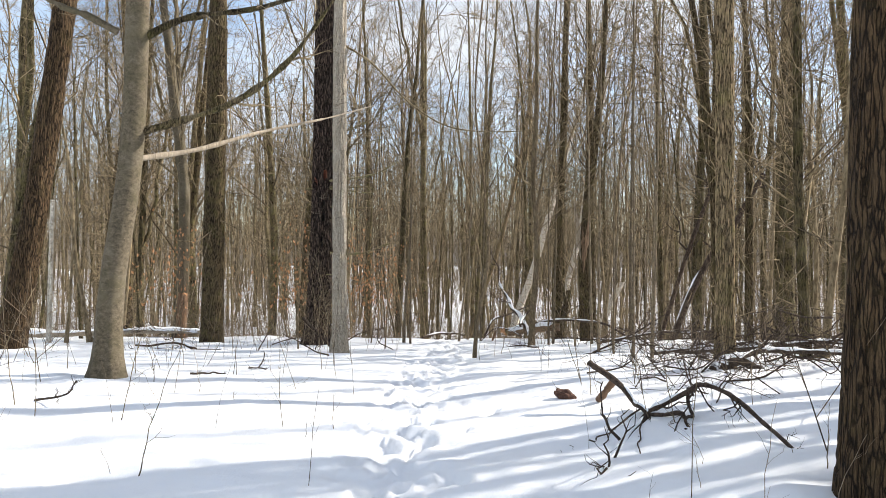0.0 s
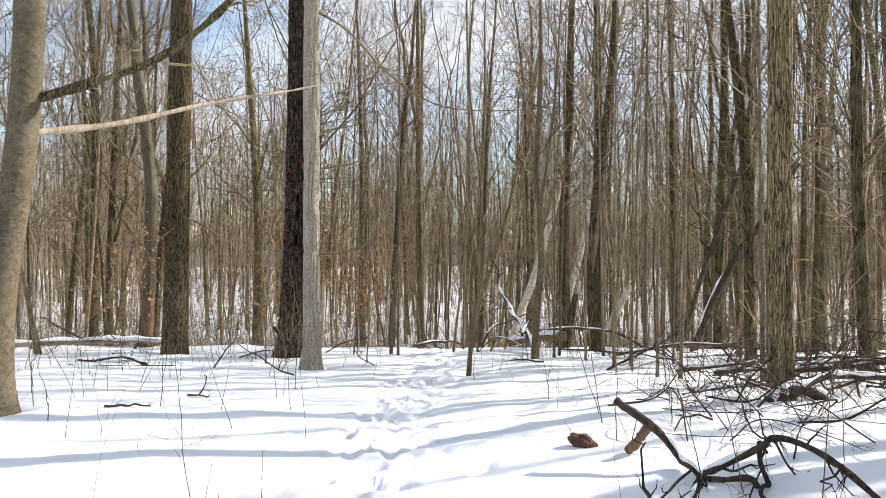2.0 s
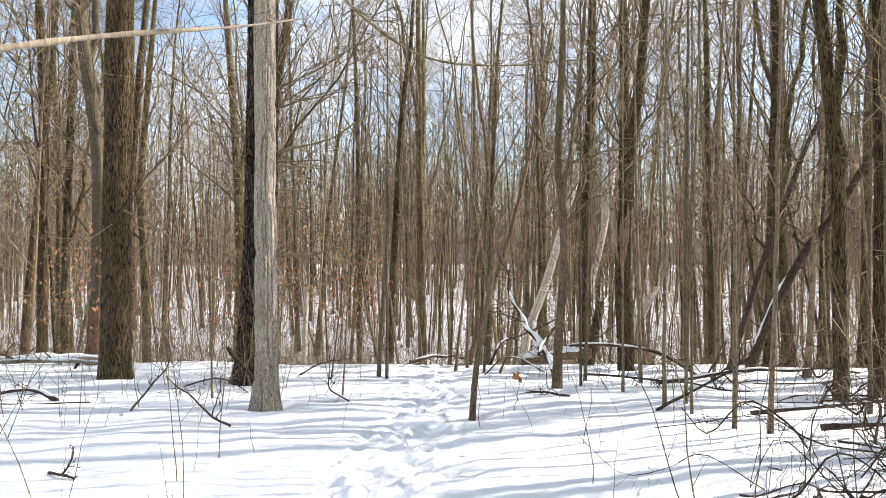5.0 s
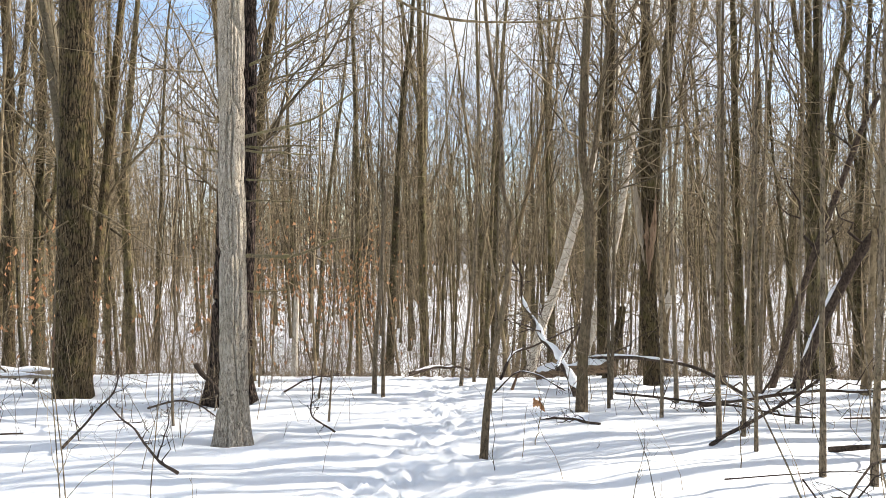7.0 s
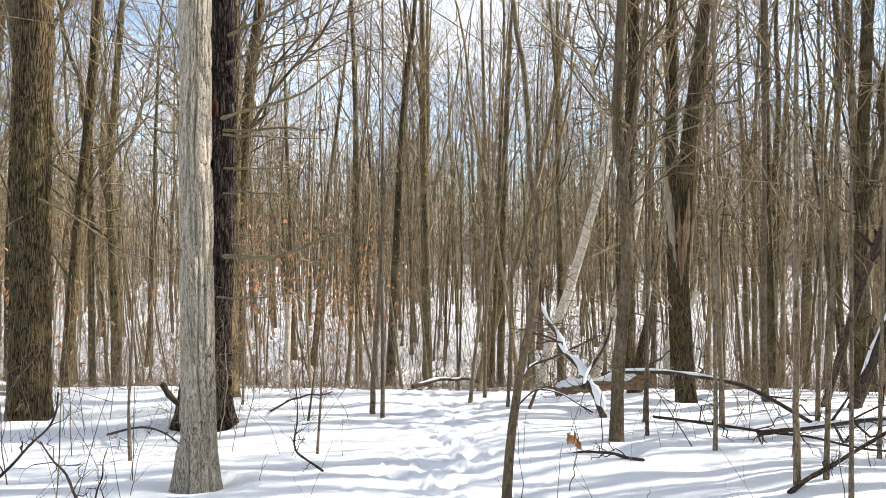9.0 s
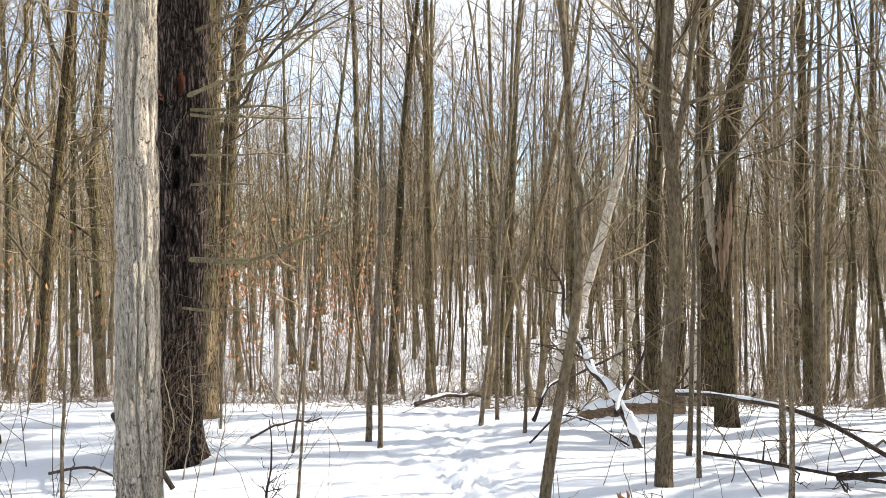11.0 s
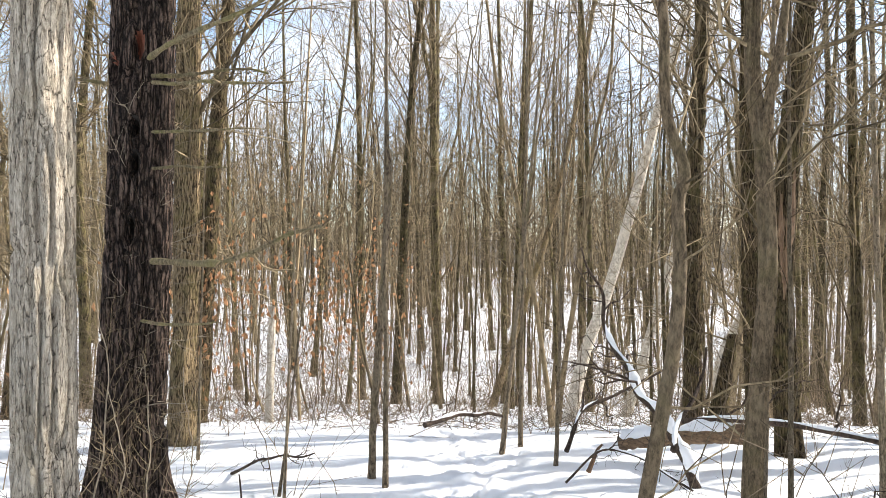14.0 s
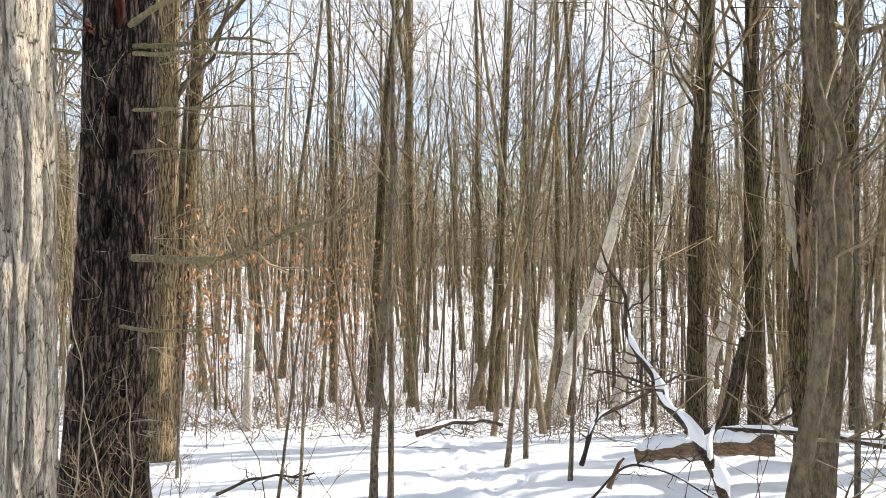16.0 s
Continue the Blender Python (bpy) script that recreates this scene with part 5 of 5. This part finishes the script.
def splinter(name, foot, tip, wide, deep, material, label, seed):
    """A torn sheet of wood standing off the trunk: ragged edges, a jagged tip, and thickness."""
    q = np.random.default_rng(seed)
    n, m = 16, 7
    t, u = np.meshgrid(np.linspace(0, 1, n), np.linspace(-1, 1, m), indexing="ij")
    spine = np.array(foot) + (np.array(tip) - foot) * t[..., None]
    w = wide * np.sin(np.pi * np.clip(t * 0.80 + 0.04, 0, 1)) * (1 - 0.6 * t**4) * (1 + 0.25 * q.normal(size=(n, 1)))
    lift = 0.35 * deep * q.normal(size=(1, m)) + 0.15 * deep * q.normal(size=(n, m))
    front = spine + np.stack([u * w, -deep * (1 - u * u) + lift, q.normal(0, 0.25, (1, m)) * (t > 0.95) * 0.4 + 0 * u], -1)
    back = front + (0, 0.6 * deep + 0.012, 0)
    V = np.concatenate([front.reshape(-1, 3), back.reshape(-1, 3)])
    i, j = np.meshgrid(np.arange(n - 1), np.arange(m - 1), indexing="ij")
    f = np.stack([i * m + j, i * m + j + 1, (i + 1) * m + j + 1, (i + 1) * m + j], -1).reshape(-1, 4)
    rim = list(range(0, m)) + [k * m + m - 1 for k in range(1, n)] + [(n - 1) * m + k for k in range(m - 2, -1, -1)] + [k * m for k in range(n - 2, 0, -1)]
    rim = np.array(rim)
    nxt = np.roll(rim, -1)
    o = n * m
    F = np.concatenate([f, f[:, ::-1] + o, np.stack([rim, rim + o, nxt + o, nxt], -1)])
    return link_mesh(name, mesh_from(name, V, F, material, False), brk, label)


splinter("split_wood", (-0.09, -0.09, 1.55), (0.02, -0.07, 2.75), 0.055, 0.03, SPLIT, "torn pale reddish splintered wood", 1)
splinter("split_wood", (-0.13, -0.06, 1.75), (-0.27, -0.03, 3.05), 0.045, 0.02, BARE, "bleached grey splinter standing off the trunk", 2)
splinter("split_wood", (-0.10, -0.10, 1.70), (-0.10, -0.08, 2.45), 0.03, 0.02, SPLIT, "torn pale reddish splintered wood", 3)
link_mesh("crown", crown_soup(np.random.default_rng(89), U, np.linspace(0.08, 0.02, 16)[None], 14, (0.05, 0.97), (0.2, 0.4), twigs=(6, 5), sprigs=6).mesh("crown", TWIG), brk)

# the brown rotten snag behind the mossy trunk, and a grey stump
for k, (x, y, h, r, m, lab) in enumerate([(-5.85, 17.22, 1.05, 0.115, SNAGWOOD, "rotten reddish-brown snag beside a trunk"), (-2.75, 19.2, 1.6, 0.045, PALE, "short broken grey snag"), (4.5, 24.0, 2.3, 0.12, PALE, "pale broken snag with snow on its top"), (-6.88, 13.81, 2.57, 0.035, PALE, "slender pale dead stem with a broken top")]):
    ob = new("snag")
    set_down(ob, x, y, 0.08)
    tagged(ob, lab, "snag", "snags")
    me, _ = trunk_mesh("trunk", [(0, 0, 0), (0.03, 0, h / 2), (0.06 + (0.5 if k == 2 else 0), 0, h)], r, r * 0.8, 28, 0.05, "furrow", m, 90 + k)
    link_mesh("trunk", me, ob)


def leaning_stump(x, y):
    ob = new("snag")
    set_down(ob, x, y, 0.08)
    tagged(ob, "splintered dead stump leaning over behind a fallen log", "snag", "snags")
    me, _ = trunk_mesh("trunk", [(0, 0, 0), (0.09, 0, 0.45), (0.17, 0, 0.85), (0.22, 0, 1.12)], 0.085, 0.03, 36, 0.03, "chunk", MOSSBARK, 97, flare=0.2)
    link_mesh("trunk", me, ob)


leaning_stump(2.36, 17.2)


# ---------------------------------------------------------------- shoots and dry leaves
def leafy(root, seed, count, size=0.05, spread=0.35, centre=(0, 0, 1.0), rise=0.8):
    """Dry leaves that still hang on twigs, each a folded blade."""
    q = np.random.default_rng(seed)
    C = np.array(centre) + q.normal(size=(count, 3)) * (spread, spread, rise)
    u = q.normal(size=(count, 3)) * (1, 1, 0.4)
    u /= np.linalg.norm(u, axis=1, keepdims=True)
    d = q.normal(size=(count, 3)) * 0.4 + (0, 0, -1)
    d -= (d * u).sum(1, keepdims=True) * u
    d /= np.linalg.norm(d, axis=1, keepdims=True)
    nrm = np.cross(u, d)
    ln = size * q.uniform(0.7, 1.5, (count, 1))
    w = ln * 0.32
    pts = np.stack([C, C + d * ln * 0.5 + u * w + nrm * w * 0.5, C + d * ln, C + d * ln * 0.5], 1)
    pts2 = np.stack([C, C + d * ln * 0.5, C + d * ln, C + d * ln * 0.5 - u * w + nrm * w * 0.5], 1)
    V = np.concatenate([pts.reshape(-1, 3), pts2.reshape(-1, 3)])
    F = np.arange(len(V)).reshape(-1, 4)
    ob = link_mesh("leaf", mesh_from("leaf", V, F, LEAF, False), root, "dry orange-brown leaves")
    ob["kind"] = "stuff"


def shrub(x, y, h, seed, shoots, leaves=0, material=TWIG, label="thin sapling with a few dry orange-brown leaves", centre=None):
    ob = thin_stem("sapling", [(x, y, 0), (x + 0.08 * h, y, h * 0.5), (x + 0.02, y, h)], 0.0035 + 0.0018 * h, 0.0018, seed, material, label, "sapling", "bare saplings", shoots, 4, 16, 6, (0.15, 0.4), 0.15, 1.6)
    if leaves:
        leafy(ob, seed, int(1.5 * leaves), 0.07, 0.22 * min(h, 2), centre or (0.05, 0, h * 0.6), h * 0.2)
    return ob


shrub(-3.05, 18.2, 2.8, 801, 14, 170)
shrub(-3.5, 18.0, 2.2, 802, 12, 120)
shrub(-2.3, 20.6, 3.0, 803, 14, 170)
shrub(-1.9, 22.0, 3.2, 804, 14, 150)
shrub(-4.9, 16.6, 1.8, 805, 10, 24)
leafy(shrub(0.88, 11.83, 0.55, 806, 3, 0, TWIG, "short shoot with a clump of orange dry leaves"), 806, 7, 0.075, 0.018, (0.03, 0, 0.40), 0.02)
shrub(-6.0, 17.0, 2.6, 807, 12, 120)
# pale curling shoots before the black trunk
for k, (x, y, h) in enumerate([(-1.93, 13.62, 1.1), (-2.22, 13.60, 1.5), (-2.05, 13.5, 0.9), (-1.75, 13.75, 1.0), (-2.4, 13.7, 0.8)]):
    shrub(x, y, h, 820 + k, 22, 0, BARE, "pale curling shoot growing against a black trunk")
fallen("fallen_branch", [(-2.35, 13.45, 0.42), (-2.1, 13.35, 0.22), (-1.85, 13.3, -0.02)], 0.026, 0.018, 830, DEADWOOD, GREY, "branch", "fallen branches", 2, None)
